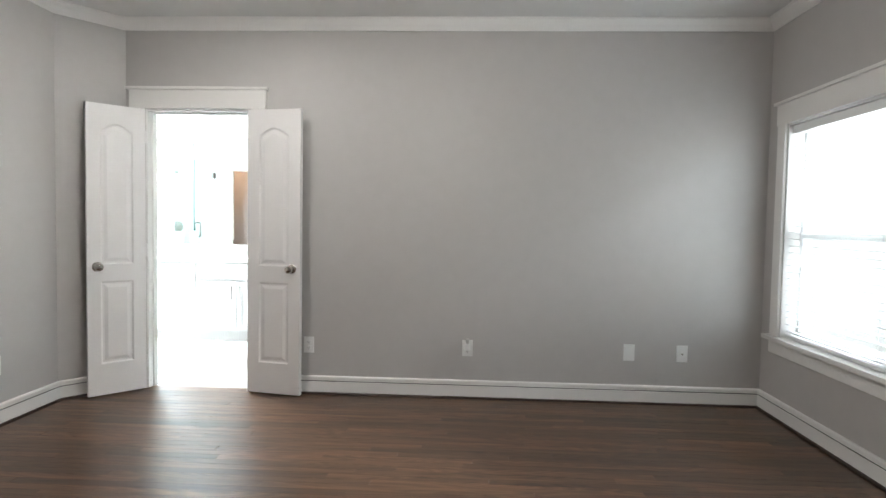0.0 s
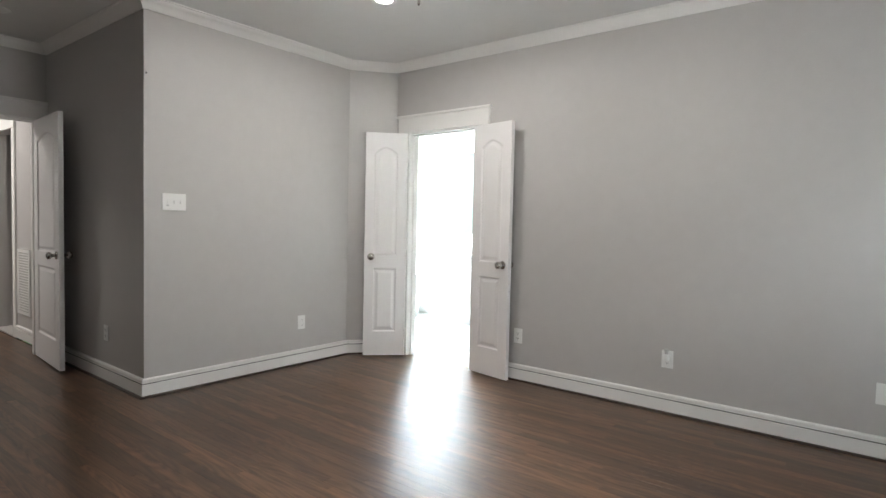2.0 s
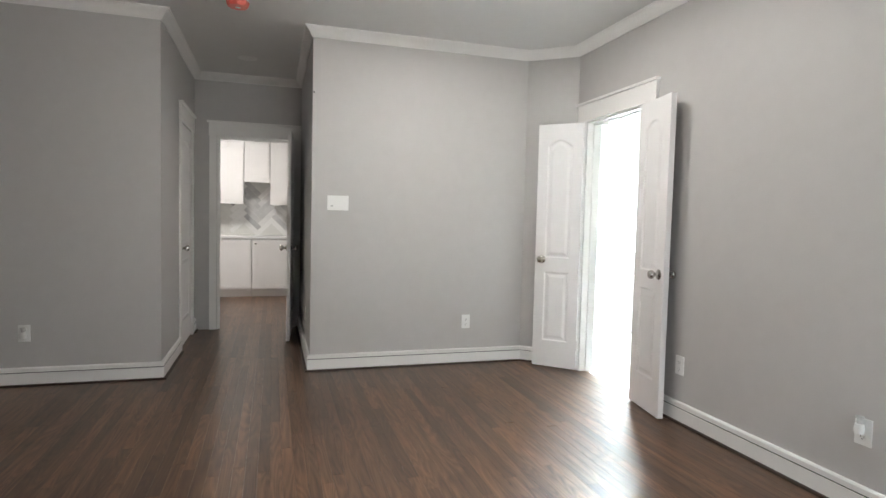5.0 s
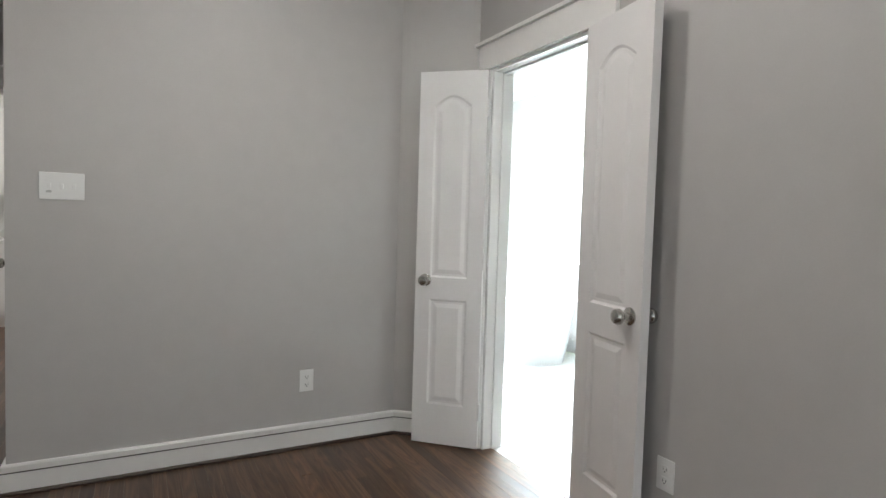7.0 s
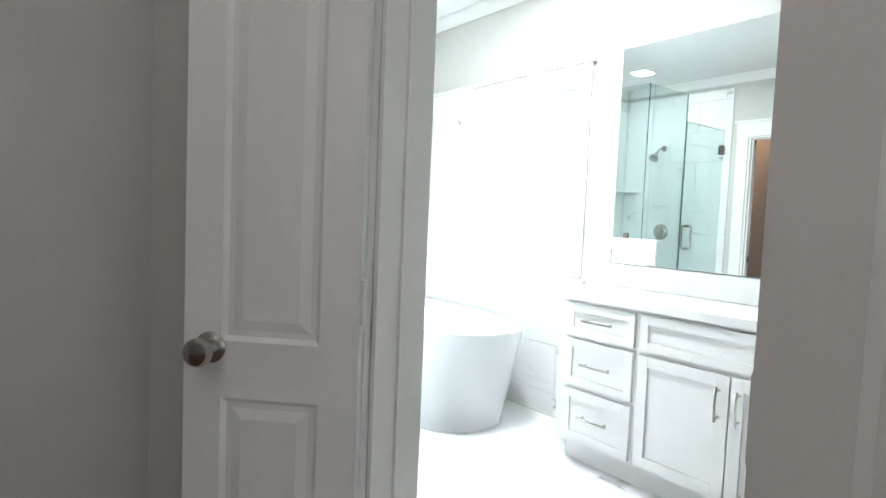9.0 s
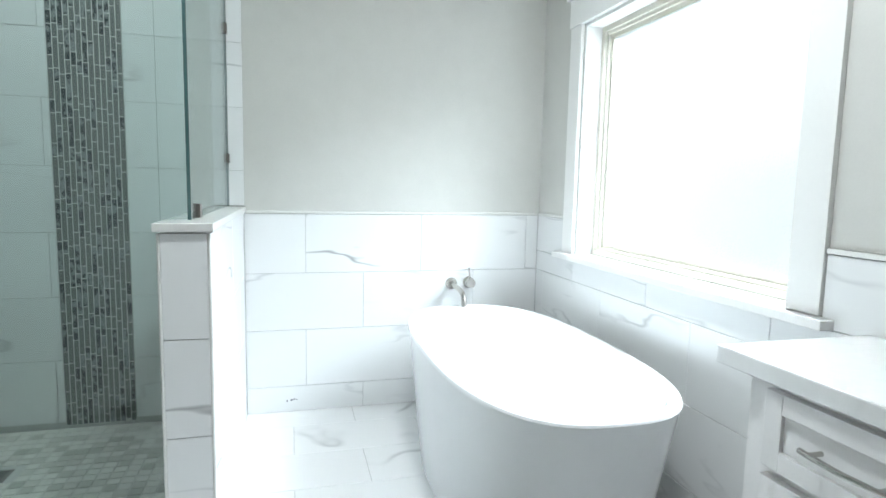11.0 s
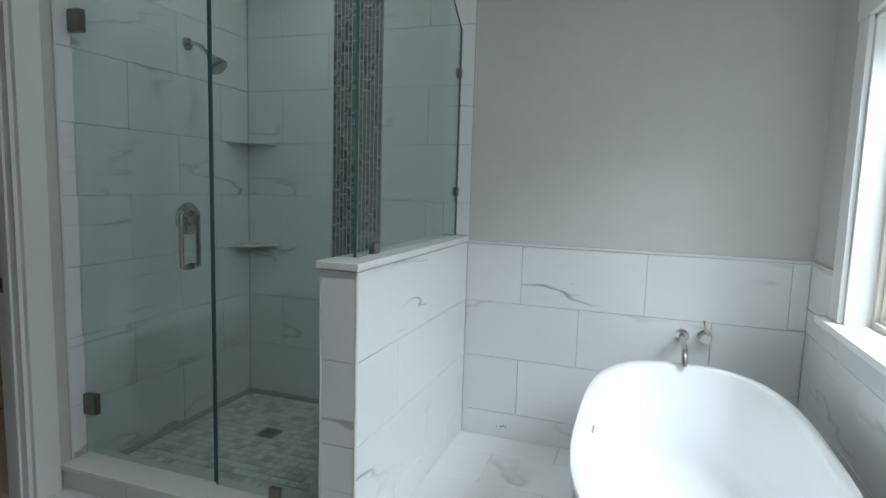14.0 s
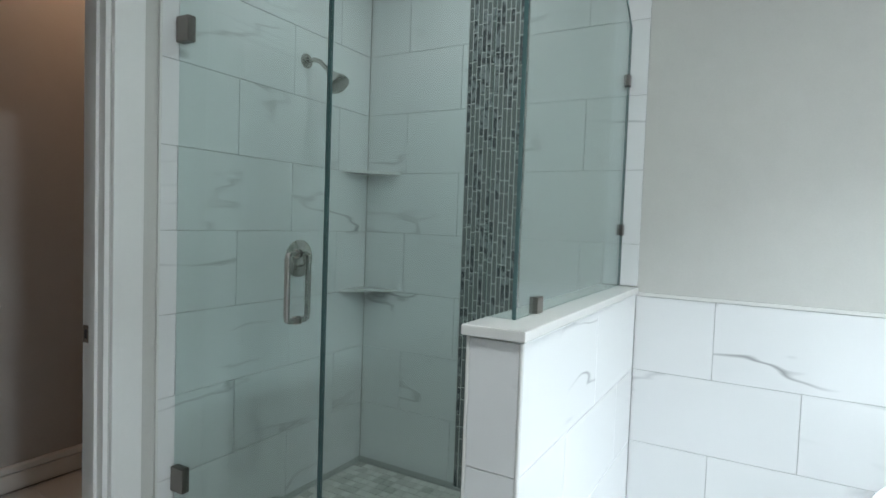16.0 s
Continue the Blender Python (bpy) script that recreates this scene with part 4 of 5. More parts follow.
# knee wall with its tiles, cap and corner trims
k = solid("knee_wall", boxes((BX + 0.01, KX - 0.009, KY0 + 0.009, KY1 - 0.009, 0, 1.052)), GROUT)
kj1, kj2 = (-3.72, -4.33), (-4.02,)
tiles(k, "x", KY1 - 0.009, 1, (BX + 0.01, KX - 0.009), [(RZ[0], RZ[1], kj1), (RZ[1], RZ[2], kj2), (RZ[2], RZ[3], kj1), (RZ[3], 1.05, kj2)])
tiles(k, "x", KY0 + 0.009, -1, (BX + 0.01, KX - 0.009), [(RZ[0], RZ[1], kj1), (RZ[1], RZ[2], kj2), (RZ[2], RZ[3], kj1), (RZ[3], 1.05, kj2)])
tiles(k, "y", KX - 0.009, 1, (KY0 + 0.008, KY1 - 0.008), [(RZ[0], RZ[1], ()), (RZ[1], RZ[2], ()), (RZ[2], RZ[3], ()), (RZ[3], 1.05, ())])
for y in (KY0, KY1):
    part("corner_trim", tube(bmesh.new(), [(KX - 0.004, y + (0.004 if y == KY0 else -0.004), 0), (KX - 0.004, y + (0.004 if y == KY0 else -0.004), 1.05)], 0.0055, 10), CAP, k)
part("cap", boxes((BX + 0.011, KX + 0.012, KY0 - 0.010, KY1 + 0.010, 1.054, 1.080), bevel=0.004), CAP, k, "cream stone cap")

# shower
SR = [0.035 + 0.305 * i for i in range(0, 9)] + [H - 0.116]
b = solid("tile_wall_shower_back", boxes((BX, BX + 0.003, 3.06, 4.478, 0, 2.60)), GROUT)
rows = [(z0, z1, (3.315, 3.925, 4.30) if i % 2 else (3.62, 4.23)) for i, (z0, z1) in enumerate(zip(SR, SR[1:]))]
rows_l = [(a, c, [j for j in js if j < 3.652]) for a, c, js in rows]
rows_r = [(a, c, [4.23] if i % 2 else []) for i, (a, c, js) in enumerate(rows)]
MY0, MY1 = 3.652, 3.957
tiles(b, "y", BX, 1, (3.07, MY0), rows_l)
tiles(b, "y", BX, 1, (MY1, KY0), [r for r in rows_r if r[0] < 1.0])
tiles(b, "y", BX, 1, (MY1, 4.478), [r for r in rows_r if r[1] > 1.30])
tiles(b, "y", BX, 1, (KY0, 4.478), [(1.082, 1.255, ())])
s = solid("tile_wall_shower_side", boxes((BX + 0.01, -3.425, 3.06, 3.063, 0, 2.60)), GROUT)
rows_s = [(z0, z1, (-4.37, -3.76) if i % 2 else (-4.06, -3.49)) for i, (z0, z1) in enumerate(zip(SR, SR[1:]))]
tiles(s, "x", 3.06, 1, (BX + 0.01, -3.423), rows_s)
part("edge_trim", boxes((-3.4225, -3.415, 3.061, 3.071, 0.0, 2.60)), CAP, s)
solid("shower_pan", boxes((BX + 0.01, -3.53, 3.07, KY0, -0.03, 0.004)), GROUTL)
c = solid("shower_curb", boxes((-3.53, -3.385, 3.06, KY0, -0.02, 0.086)), GROUT)
tiles(c, "y", -3.387, 1, (3.06, KY0), [(0.0, 0.084, (3.42, 4.03))])
tiles(c, "y", -3.528, -1, (3.07, KY0), [(0.01, 0.084, (3.60, 4.2))])
part("cap", boxes((-3.545, -3.365, 3.062, KY0 - 0.001, 0.087, 0.107), bevel=0.003), CAP, c, "cream stone cap")

# shower glass
GX, GY = -3.49, 4.402
sg = thing("shower_enclosure", (GX, 3.8, 0.138), "frameless clear glass shower enclosure with nickel hardware", "shower glass")
GZ = GLASS_TOP
door = part("door_panel", boxes((GX - 0.005, GX + 0.005, 3.078, 3.776, 0.118, 2.16)), GLASSG, sg, "hinged clear glass door")
part("edge", boxes((GX - 0.0051, GX + 0.0051, 3.7745, 3.7772, 0.118, 2.16), (GX - 0.0051, GX + 0.0051, 3.078, 3.777, 2.16, 2.1615)), EDGE, door)
fixed = part("fixed_panel", boxes((GX - 0.005, GX + 0.005, 3.785, KY0 - 0.012, 0.110, GZ), (GX - 0.005, GX + 0.005, KY0 - 0.012, GY - 0.006, 1.082, GZ)), GLASSG, sg, "fixed clear glass panel")
part("edge", boxes((GX - 0.0051, GX + 0.0051, 3.7835, 3.786, 0.110, GZ)), EDGE, fixed)
bm = bmesh.new()
ol = [(BX + 0.012, 1.082), (GX + 0.005, 1.082), (GX + 0.005, GZ), (-4.28, GZ), (BX + 0.012, 2.145)]
fr = [bm.verts.new((x, GY - 0.005, z)) for x, z in ol]
bk = [bm.verts.new((x, GY + 0.005, z)) for x, z in ol]
bm.faces.new(fr), bm.faces.new(bk)
for i in range(5):
    bm.faces.new((fr[i], fr[(i + 1) % 5], bk[(i + 1) % 5], bk[i]))
ret = part("return_panel", bm, GLASSG, sg, "clear glass panel with a clipped corner")
part("edge", boxes((GX + 0.0045, GX + 0.007, GY - 0.0052, GY + 0.0052, 1.082, GZ)), EDGE, ret)
part("edge", tube(bmesh.new(), [(-4.28, GY, GZ), (BX + 0.012, GY, 2.145)], 0.004, 6), EDGE, ret)
part("edge", boxes((BX + 0.010, BX + 0.013, GY - 0.0052, GY + 0.0052, 1.082, 2.145)), EDGE, ret)
for z in (0.34, 1.97):
    h = part("hinge", boxes((GX - 0.016, GX + 0.016, 3.0725, 3.138, z - 0.045, z + 0.045), bevel=0.002), BRONZE, sg, "square nickel glass hinge")
for spec in ((BX + 0.009, BX + 0.045, GY - 0.012, GY + 0.012, 1.29, 1.335), (BX + 0.009, BX + 0.045, GY - 0.012, GY + 0.012, 1.90, 1.945), (-3.66, -3.615, GY - 0.012, GY + 0.012, 1.081, 1.126), (GX - 0.012, GX + 0.012, 4.04, 4.085, 0.108, 0.153)):
    part("clamp", boxes(spec, bevel=0.002), BRONZE, sg)
for s in (1, -1):
    xo = GX + s * 0.045
    zt, zb = 1.205, 0.995
    path = [(GX + s * 0.005, 3.67, zt), (xo - s * 0.012, 3.67, zt), (xo - s * 0.003, 3.67, zt - 0.004), (xo, 3.67, zt - 0.016), (xo, 3.67, zb + 0.016), (xo - s * 0.003, 3.67, zb + 0.004), (xo - s * 0.012, 3.67, zb), (GX + s * 0.005, 3.67, zb)]
    hd = part("pull_handle", tube(bmesh.new(), path, 0.0095, 14), NICKEL, sg, "brushed nickel D handle", True)
    for z in (zt, zb):
        part("collar", lathe(bmesh.new(), [(0.001, 0), (0.014, 0), (0.014, 0.006), (0.001, 0.006)], Matrix.Translation((GX + s * 0.005, 3.67, z)) @ Matrix.Rotation(radians(90 * s), 4, "Y"), 16), NICKEL, hd)

sh = thing("wall_shower_fitting", (-4.13, 3.07, 2.03), "brushed nickel shower head on a bent arm", "shower head")
rx = Matrix.Rotation(radians(-90), 4, "X")
part("flange", lathe(bmesh.new(), [(0.001, 0), (0.034, 0), (0.032, 0.008), (0.014, 0.016), (0.001, 0.016)], Matrix.Translation((-4.13, 3.069, 2.03)) @ rx), NICKEL, sh, "", True)
part("arm", tube(bmesh.new(), [(-4.13, 3.075, 2.03), (-4.13, 3.12, 2.03), (-4.13, 3.15, 2.02), (-4.13, 3.19, 1.985), (-4.13, 3.21, 1.965)], 0.0105, 12), NICKEL, sh, "", True)
part("spray_head", lathe(bmesh.new(), [(0.001, 0), (0.016, 0.002), (0.018, 0.02), (0.03, 0.045), (0.047, 0.075), (0.050, 0.092), (0.044, 0.096), (0.001, 0.094)], Matrix.Translation((-4.13, 3.205, 1.972)) @ Matrix.Rotation(radians(-138), 4, "X")), NICKEL, sh, "", True)
vl = thing("shower_valve", (-4.11, 3.07, 1.13), "round brushed nickel shower valve with lever", "shower valve")
part("escutcheon", lathe(bmesh.new(), [(0.001, 0), (0.085, 0), (0.086, 0.004), (0.078, 0.010), (0.04, 0.014), (0.03, 0.03), (0.028, 0.055), (0.001, 0.057)], Matrix.Translation((-4.11, 3.069, 1.13)) @ rx, 36), NICKEL, vl, "", True)
part("lever", tube(bmesh.new(), [(-4.11, 3.118, 1.13), (-4.11, 3.13, 1.10), (-4.11, 3.14, 1.05)], 0.009, 10), NICKEL, vl, "", True)
for z in (1.565, 0.962):
    bm = bmesh.new()
    pts = [(BX + 0.010, 3.070)]
    for q in range(9):
        a = q / 8
        pts.append((BX + 0.010 + 0.21 * (1 - a), 3.070 + 0.21 * a))
    shf = thing("corner_shelf", (BX + 0.1, 3.1, z), "pale stone corner shelf in the tiled shower", "shelf")
    part("slab", prism(bm, pts, z - 0.012, z), CAP, shf)
dn = thing("floor_drain", (-4.158, 3.543, 0.005), "square nickel floor drain in the mosaic", "drain")
part("frame", boxes((-4.21, -4.106, 3.491, 3.595, 0.0045, 0.0075)), BRONZE, dn)
for i in range(6):
    part("slot", boxes((-4.196 + 0.014 * i, -4.189 + 0.014 * i, 3.505, 3.581, 0.0075, 0.0082)), DARKP, dn)

# tub: a double-walled tapered oval
tub = thing("bathtub", (TUB[0], TUB[1], 0), "white freestanding oval acrylic bathtub, empty", "bathtub")


def oval(a, b, z, shift=0.0, n=64, e=2.8):
    out = []
    for i in range(n):
        t = 2 * math.pi * i / n
        cx, sx = math.cos(t), math.sin(t)
        out.append((TUB[0] + shift + a * math.copysign(abs(cx) ** (2 / e), cx), TUB[1] + b * math.copysign(abs(sx) ** (2 / e), sx), z))
    return out


bm = bmesh.new()
TA, TB, TZ = TUB[2], TUB[3], TUB[4]
spec = [(TA - 0.135, TB - 0.055, 0.0), (TA - 0.133, TB - 0.053, 0.015), (TA - 0.09, TB - 0.036, 0.20), (TA - 0.035, TB - 0.012, 0.45), (TA - 0.006, TB - 0.002, TZ - 0.02), (TA, TB, TZ - 0.008), (TA - 0.003, TB - 0.003, TZ - 0.001), (TA - 0.008, TB - 0.008, TZ),
        (TA - 0.030, TB - 0.030, TZ), (TA - 0.038, TB - 0.038, TZ - 0.004), (TA - 0.045, TB - 0.043, TZ - 0.02), (TA - 0.080, TB - 0.060, 0.42), (TA - 0.120, TB - 0.080, 0.29), (TA - 0.150, TB - 0.098, 0.215), (TA - 0.190, TB - 0.128, 0.178), (TA - 0.25, TB - 0.17, 0.163), (TA - 0.45, TB - 0.27, 0.160)]
rings = [[bm.verts.new(p) for p in oval(a, b2, z)] for a, b2, z in spec]
for a, b2 in zip(rings, rings[1:]):
    for i in range(64):
        bm.faces.new((a[i], a[(i + 1) % 64], b2[(i + 1) % 64], b2[i]))
bm.faces.new(rings[0]), bm.faces.new(rings[-1])
part("shell", bm, TUBM, tub, "", True)
part("overflow_slot", boxes((TUB[0] - 0.08, TUB[0] - 0.02, TUB[1] - TB + 0.046, TUB[1] - TB + 0.056, TZ - 0.085, TZ - 0.07), bevel=0.002), CHROME, tub, "chrome overflow slot")
part("drain", lathe(bmesh.new(), [(0.001, 0.162), (0.03, 0.162), (0.03, 0.166), (0.001, 0.168)], Matrix.Translation((TUB[0], TUB[1], 0))), CHROME, tub)

ft = thing("tub_filler", (BX, 5.56, 0.67), "brushed nickel wall tub spout with lever valve", "faucet")
ry = Matrix.Rotation(radians(90), 4, "Y")
part("spout_flange", lathe(bmesh.new(), [(0.001, 0), (0.033, 0), (0.032, 0.007), (0.013, 0.010), (0.001, 0.010)], Matrix.Translation((BX + 0.009, 5.555, 0.665)) @ ry), NICKEL, ft, "", True)
part("spout", tube(bmesh.new(), [(BX + 0.015, 5.555, 0.665), (BX + 0.16, 5.556, 0.660), (BX + 0.215, 5.557, 0.650), (BX + 0.243, 5.557, 0.630), (BX + 0.252, 5.557, 0.60), (BX + 0.254, 5.557, 0.585)], 0.0135, 16), NICKEL, ft, "", True)
part("valve_body", lathe(bmesh.new(), [(0.001, 0), (0.033, 0), (0.033, 0.005), (0.026, 0.007), (0.026, 0.05), (0.024, 0.054), (0.001, 0.055)], Matrix.Translation((BX + 0.009, 5.655, 0.670)) @ ry), NICKEL, ft, "", True)
part("lever", tube(bmesh.new(), [(BX + 0.035, 5.655, 0.69), (BX + 0.045, 5.645, 0.755)], 0.0045, 8), NICKEL, ft)
st = thing("dark_scuff", (BX + 0.011, 4.69, 0.06), "small dark scuffs low on the marble tile", "scuff")
for dy, dz, w2 in ((0, 0, 0.012), (0.016, 0.004, 0.007), (-0.02, -0.003, 0.006), (0.03, 0.0, 0.005)):
    part("speck", boxes((BX + 0.0093, BX + 0.0105, 4.69 + dy, 4.69 + dy + w2, 0.06 + dz, 0.066 + dz)), SPOT, st)

# ---------- vanity ----------
VX0, VX1, VF = VAN[0], -0.25, VAN[1]
CT = VAN[2]
col = [VX0 + 0.045, VX0 + 0.455, VX0 + 1.30, VX1]
for i in range(3):
    a0, a1 = col[i] - (0.045 if i == 0 else 0), col[i + 1]
    c = thing("vanity_cabinet", ((a0 + a1) / 2, VF + 0.2, 0), ("white shaker vanity cabinet with three drawers", "white shaker vanity sink cabinet with two doors", "white shaker vanity cabinet with three drawers")[i], "cabinet", "vanity cabinets")
    part("body", boxes((a0, a1 - 0.001, VF, BY - 0.012, 0.10, CT - 0.042)), DOORP, c)
    part("toe_kick", boxes((a0 + 0.04 if i == 0 else a0, a1 - 0.001, VF + 0.05, BY - 0.012, 0, 0.10)), DOORP, c)
    f0, f1 = col[i] + 0.012, col[i + 1] - 0.014
    if i != 1:
        for z0, z1 in ((CT - 0.215, CT - 0.055), (CT - 0.465, CT - 0.235), (0.125, CT - 0.485)):
            d = shaker(c, "drawer_front", "x", f0, f1, z0, z1, VF, -1, 0.042)
            hw = 0.085
            bar_handle(d, ((f0 + f1) / 2 - hw, VF - 0.012, (z0 + z1) / 2), ((f0 + f1) / 2 + hw, VF - 0.012, (z0 + z1) / 2), (0, -0.032, 0))
    else:
        shaker(c, "false_front", "x", f0, f1, CT - 0.215, CT - 0.055, VF, -1, 0.042)
        m2 = (f0 + f1) / 2
        for q0, q1, hx in ((f0, m2 - 0.003, m2 - 0.04), (m2 + 0.003, f1, m2 + 0.04)):
            d = shaker(c, "door", "x", q0, q1, 0.125, CT - 0.235, VF, -1, 0.05)
            bar_handle(d, (hx, VF - 0.018, CT - 0.42), (hx, VF - 0.018, CT - 0.28), (0, -0.032, 0))
solid("worktop", boxes((VX0 - 0.075, VX1 + 0.02, VF - 0.03, BY - 0.010, CT - 0.040, CT), bevel=0.003), QUARTZ, "white polished quartz vanity worktop", "worktop", "thing")
solid("vanity_backsplash", boxes((-2.592, VX1 + 0.02, BY - 0.022, BY - 0.0095, CT + 0.0005, 0.985), bevel=0.002), QUARTZ, "white quartz upstand behind the vanity", "backsplash", "thing")
mi = thing("wall_mirror", (-1.6, BY, 1.0), "large frameless rectangular mirror above the vanity", "mirror")
part("mirror_sheet", boxes((-2.588, -0.45, BY - 0.008, BY - 0.002, 0.99, 2.15)), MIRROR, mi)
part("glass_edge", boxes((-2.5905, -2.588, BY - 0.008, BY - 0.002, 0.99, 2.15)), EDGE, mi)
plate("wall_outlet", pose(-2.36, BY - 0.0085, 1.065), 0.078, 0.125, "white outlet plate set in the mirror above the vanity")


# ---------- outdoors ----------
solid("ground", boxes((-400, 400, -400, 400, -0.52, -0.42)), GRASS)
def fence(x0, y0, x1, y1, label):
    f = thing("garden_fence", ((x0 + x1) / 2, (y0 + y1) / 2, -0.42), label, "fence")
    L = math.hypot(x1 - x0, y1 - y0)
    ang = math.degrees(math.atan2(y1 - y0, x1 - x0))
    me = finish("board", boxes((-0.068, 0.068, -0.009, 0.009, 0, 1.85), bevel=0.003), FENCE)
    for i in range(int(L / 0.142)):
        u = (i + 0.5) * 0.142 / L
        o = part("board", me, FENCE, f)
        o.matrix_basis = pose(x0 + (x1 - x0) * u, y0 + (y1 - y0) * u, -0.42 + random.uniform(-0.01, 0.01), 0, 0, ang)
    for z in (0.1, 1.0):
        bm = box(bmesh.new(), 0, L, 0.012, 0.05, z, z + 0.09)
        bmesh.ops.transform(bm, matrix=pose(x0, y0, -0.42, 0, 0, ang), verts=bm.verts)
        part("rail", bm, FENCE, f)


fence(7.0, -4, 7.0, 9.5, "weathered tan board fence in the garden")
fence(7.0, 9.5, -9, 9.5, "weathered tan board fence behind the bath window")


def tree(x, y, s, seed):
    random.seed(seed)
    t = thing("garden_tree", (x, y, -0.42), "leafy green garden tree beyond the fence", "tree", "garden trees")
    bm = tube(bmesh.new(), [(x, y, -0.42), (x + 0.1, y, 1.5 * s), (x - 0.05, y + 0.1, 3 * s)], 0.16 * s, 8)
    tips = []
    for i in range(9):
        a, u = random.uniform(0, 6.28), random.uniform(1.2, 2.2) * s
        p = Vector((x + u * math.cos(a), y + u * math.sin(a), random.uniform(2.6, 5.0) * s))
        tube(bm, [(x, y, random.uniform(1.6, 2.8) * s), (x + 0.5 * u * math.cos(a), y + 0.5 * u * math.sin(a), p.z - 0.5 * s), tuple(p)], 0.05 * s, 6)
        tips.append(p)
    part("trunk", bm, BARK, t)
    verts, faces = [], []
    for p in tips:
        for j in range(260):
            c = p + Vector((random.gauss(0, 0.55), random.gauss(0, 0.55), random.gauss(0, 0.45))) * s
            r = 0.11 * s
            q = Euler((random.uniform(0, 6), random.uniform(0, 6), random.uniform(0, 6))).to_matrix()
            i = len(verts)
            verts += [tuple(c + q @ Vector(k)) for k in ((-r, 0, 0), (0, -r * 0.5, 0.01), (r, 0, 0), (0, r * 0.5, 0.01))]
            faces.append((i, i + 1, i + 2, i + 3))
    me = bpy.data.meshes.new("crown")
    me.from_pydata(verts, [], faces)
    me.materials.append(LEAF)
    part("crown", me, LEAF, t)


for x, y, s, sd in ((10.5, 5.5, 1.2, 1), (9.5, 2.0, 1.0, 2), (11.5, 8.5, 1.3, 3), (-6.5, 12.5, 1.1, 4)):
    tree(x, y, s, sd)

# ---------- floors, last ----------
random.seed(11)
fl = solid("floor_wood", boxes((-7.10, 3.5, -1.6, 1.86, -0.05, -0.012), (XW, 3.5, 1.86, YD + 0.06, -0.05, -0.012)), GAP)
PW = 0.0572
verts, faces, made = [], [], 0
y = -1.6
plank_cache = {}
while y < YD + 0.05:
    y1 = min(y + PW, YD + 0.06)
    xa, xb = (-7.10 if (-1.25 < y < 1.79) else XW + 0.003), 3.5
    if y > 3.66:
        xa = max(xa, XW + (y - 3.60) * 0.80)
    x = xa - random.uniform(0, 1.0)
    while x < xb:
        L = random.choice((0.6, 0.8, 1.0, 1.3, 1.6))
        p0, p1 = max(x, xa), min(x + L, xb)
        if p1 - p0 > 0.02:
            near = made < 300 and p1 > -2.3 and p0 < 1.9 and y > 0.75
            dz = random.uniform(-0.0001, 0.0001)
            if near:
                key = (round(p1 - p0, 2), round(y1 - y, 3))
                if key not in plank_cache:
                    bm = boxes((0, key[0] - 0.0004, 0, key[1] - 0.0004, -0.012, 0))
                    bmesh.ops.bevel(bm, geom=[e for e in bm.edges if all(v2.co.z > -0.001 for v2 in e.verts)], offset=0.0003, segments=1, affect="EDGES")
                    plank_cache[key] = finish("plank", bm, WOOD)
                ob = part("plank", plank_cache[key], WOOD, fl)
                ob.matrix_basis = pose(p0, y, dz)
                made += 1
            else:
                i = len(verts)
                g = 0.0002
                for (u, v3) in ((p0 + g, y + g), (p1 - g, y + g), (p1 - g, y1 - g), (p0 + g, y1 - g)):
                    verts.append((u, v3, dz))
                for (u, v3) in ((p0 + g, y + g), (p1 - g, y + g), (p1 - g, y1 - g), (p0 + g, y1 - g)):
                    verts.append((u, v3, -0.012))
                faces += [(i, i + 1, i + 2, i + 3)] + [(i + a, i + 4 + a, i + 4 + (a + 1) % 4, i + (a + 1) % 4) for a in range(4)]
        x += L
    y = y1
me = bpy.data.meshes.new("planks")
me.from_pydata(verts, [], faces)
me.materials.append(WOOD)
tagged(part("planks", me, WOOD, fl), kind="stuff")

bf = solid("floor_bath", boxes((BX - 0.1, XW - T, 1.96, YD + T, -0.05, -0.006), (BX - 0.1, 0.42, YD + T, BY, -0.05, -0.006), (DX0, DX1, YD + 0.06, YD + T, -0.05, -0.006)), GROUT)
random.seed(3)
fx0 = BX - 0.305 + FLOOR_DX
r = 0
while fx0 + 0.305 * r < 0.3:
    x0, x1 = max(fx0 + 0.305 * r, BX), min(fx0 + 0.305 * (r + 1), 0.30)
    yy = 1.96 - (0.305 if r % 2 else 0.0) + FLOOR_DY
    while yy < BY:
        ylo = 1.96 if x1 < XW - T + 0.05 else (3.95 if x1 < -1.9 else YD + T)
        if DX0 - 0.1 < (x0 + x1) / 2 < DX1 + 0.1:
            ylo = YD + 0.06
        a, b2 = max(yy, ylo), min(yy + 0.61, BY - 0.009)
        inside = (b2 < KY0 + 0.02 and a > 3.0 and x1 < -3.5)
        if b2 - a > 0.02 and x1 - x0 > 0.02 and not inside:
            if x0 < -3.4 and a < KY0 and b2 > KY0:
                a = KY0
            key = ("f", round(x1 - x0 - G, 4), round(b2 - a - G, 4))
            if key[2] > 0.01:
                if key not in CACHE:
                    CACHE[key] = tile_mesh(key[1], key[2], 0.008, 0.001)
                ob = part("tile", CACHE[key], MARBLE, bf)
                ob.matrix_basis = pose((x0 + x1) / 2, (a + b2) / 2, -0.004)
        yy += 0.61
    r += 1

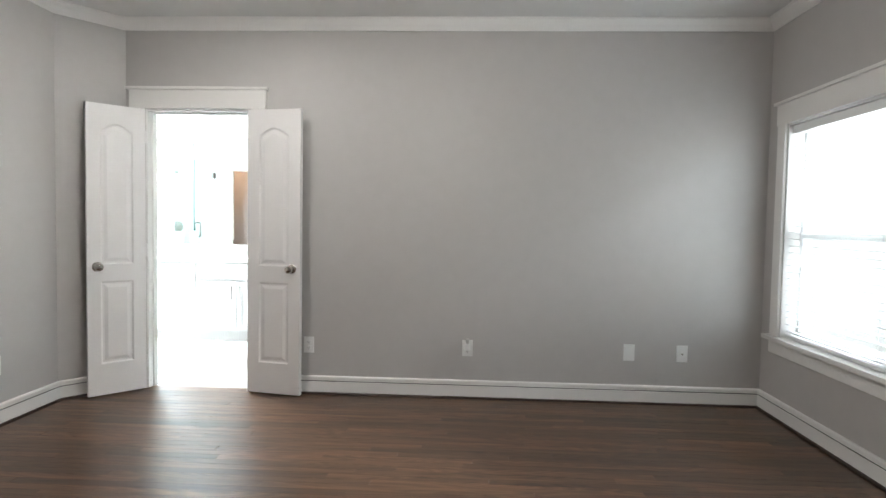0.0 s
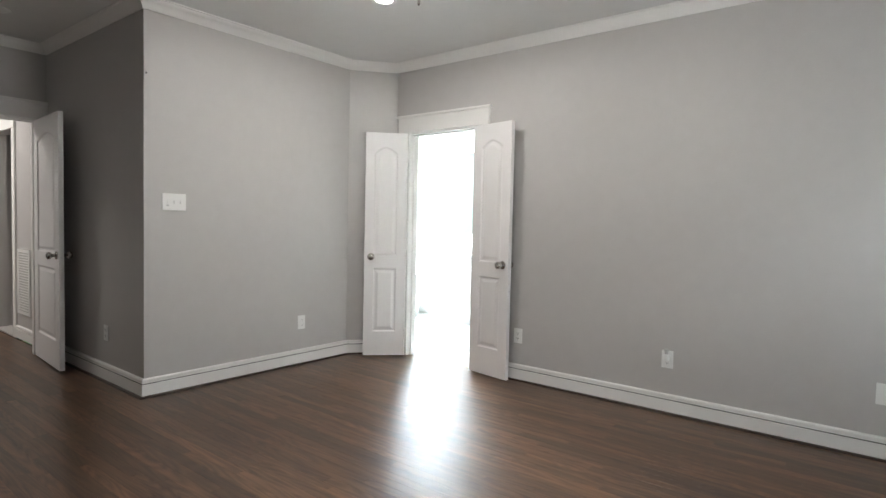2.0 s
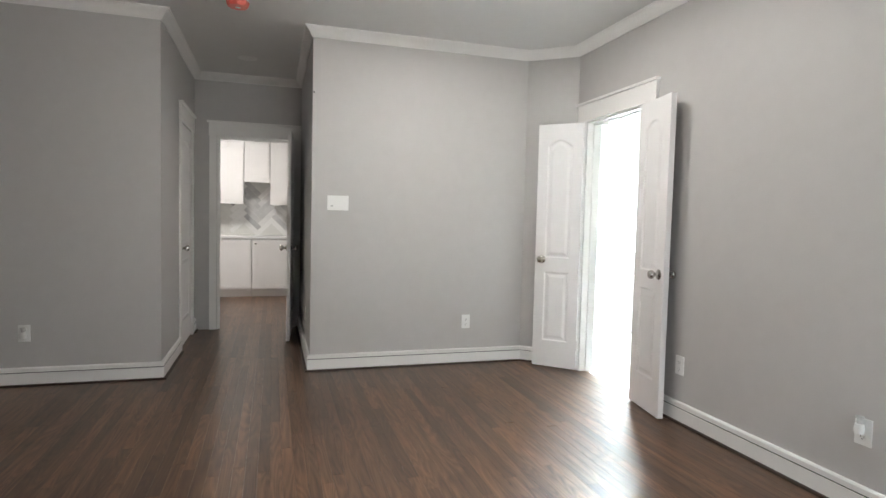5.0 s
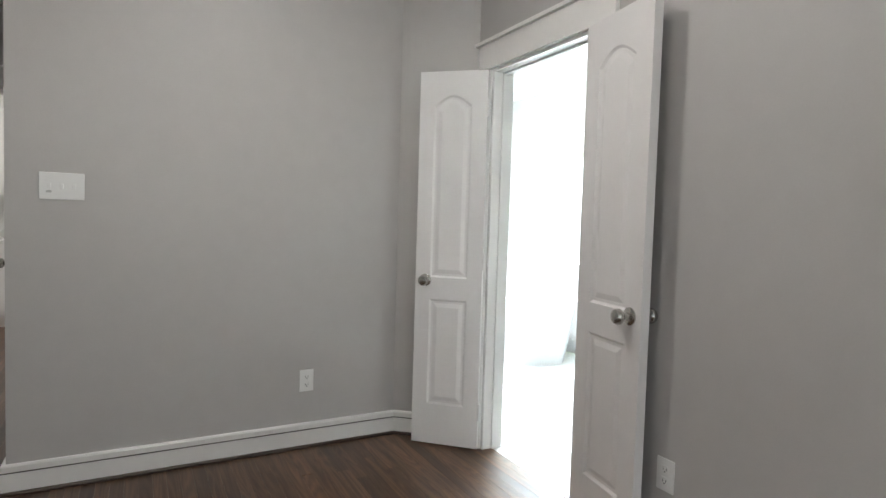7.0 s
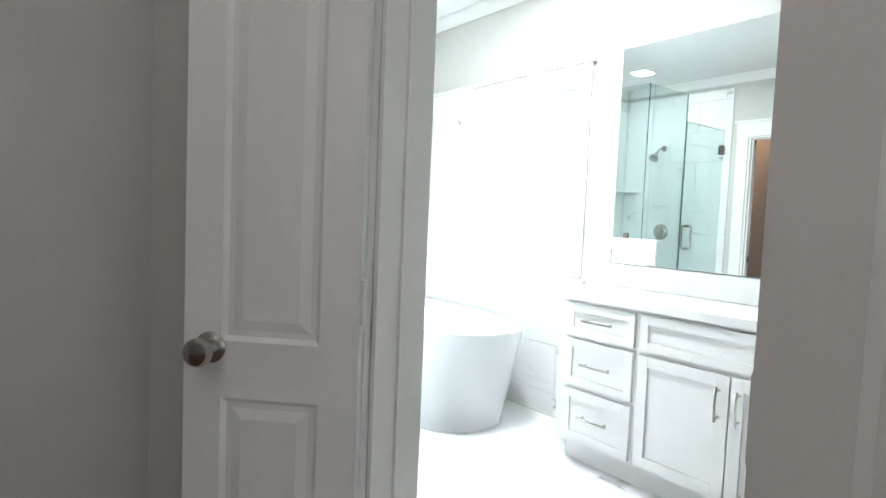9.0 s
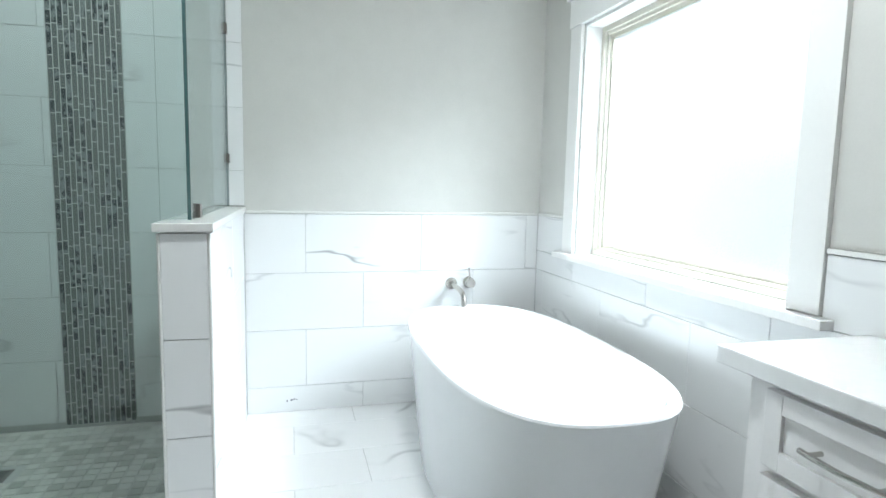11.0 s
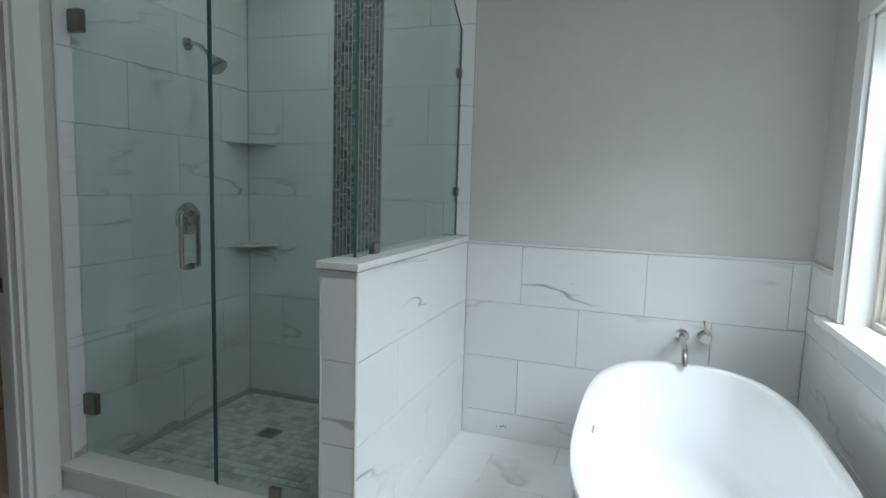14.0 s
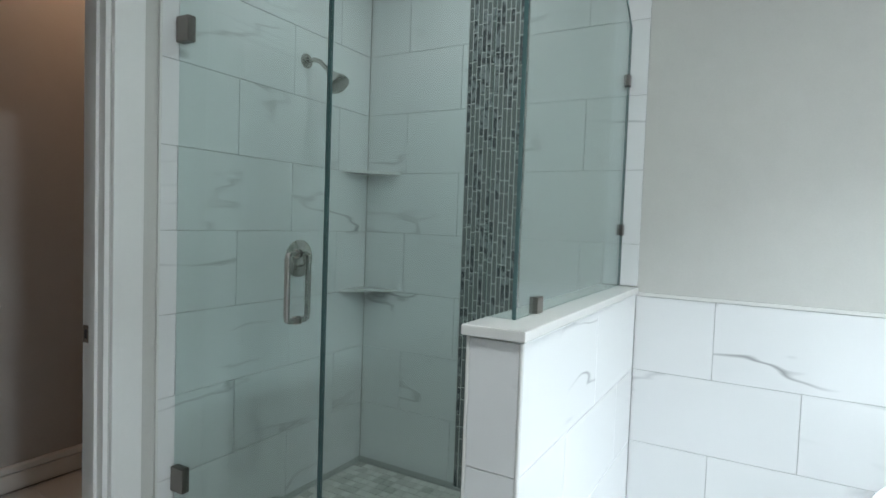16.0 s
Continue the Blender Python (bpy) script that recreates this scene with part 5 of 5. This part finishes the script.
# mosaic bars of the accent strip: columns of long and short pieces
random.seed(21)
ms = solid("mosaic_strip", boxes((BX + 0.003, BX + 0.0107, MY0 + 0.001, MY1 - 0.001, 0.02, 2.60)), GROUTL)
cw = (MY1 - MY0) / 13
cache, cols = {}, []
for i in range(13):
    z = 0.012 - random.uniform(0, 0.12)
    kk = random.randint(0, 1)
    while z < 2.60:
        L = 0.135 if kk % 2 else 0.060
        z0, z1 = max(z, 0.02), min(z + L, 2.60)
        if z1 - z0 > 0.015:
            cols.append((abs((z0 + z1) / 2 - 1.05), i, z0, z1))
        z += L
        kk += 1
cols.sort()
for n_, (d_, i, z0, z1) in enumerate(cols):
    yc, hh = MY0 + cw * (i + 0.5), round(z1 - z0 - 0.0042, 4)
    if hh not in cache:
        cache[hh] = tile_mesh(0.007, cw - 0.0042, hh, 0.0008, BARS)
    if n_ < 560:
        ob = part("mosaic_bar", cache[hh], BARS, ms)
        ob.matrix_basis = pose(BX + 0.0085, yc, (z0 + z1) / 2)

# shower floor mosaic
random.seed(31)
mf = solid("shower_floor", boxes((BX + 0.011, -3.54, 3.071, KY0 - 0.011, 0.0042, 0.0046)), GROUTL)
S = 0.0508
me1 = tile_mesh(S - 0.004, S - 0.004, 0.006, 0.0014, PEBB)
verts, faces, cnt = [], [], 0
ny, nx = int((KY0 - 0.011 - 3.071) / S), int((-3.545 - BX - 0.011) / S)
cells = [(i, j) for i in range(nx) for j in range(ny)]
for i, j in cells:
    x, yv = BX + 0.014 + S * (i + 0.5), 3.073 + S * (j + 0.5)
    if abs(x + 4.158) < 0.07 and abs(yv - 3.543) < 0.07:
        continue
    if i >= nx - 12 and cnt < 290:
        ob = part("mosaic_tile", me1, PEBB, mf)
        ob.matrix_basis = pose(x, yv, 0.0045 + random.uniform(-0.0003, 0.0003))
        cnt += 1
    else:
        k0, h = len(verts), S / 2 - 0.002
        q = [(x - h, yv - h), (x + h, yv - h), (x + h, yv + h), (x - h, yv + h)]
        verts += [(a, b2, 0.0075) for a, b2 in q] + [(a, b2, 0.0045) for a, b2 in q]
        faces += [(k0, k0 + 1, k0 + 2, k0 + 3)] + [(k0 + a, k0 + 4 + a, k0 + 4 + (a + 1) % 4, k0 + (a + 1) % 4) for a in range(4)]
me = bpy.data.meshes.new("mosaic_tiles")
me.from_pydata(verts, [], faces)
me.materials.append(PEBB)
tagged(part("mosaic_tiles", me, PEBB, mf), kind="stuff")
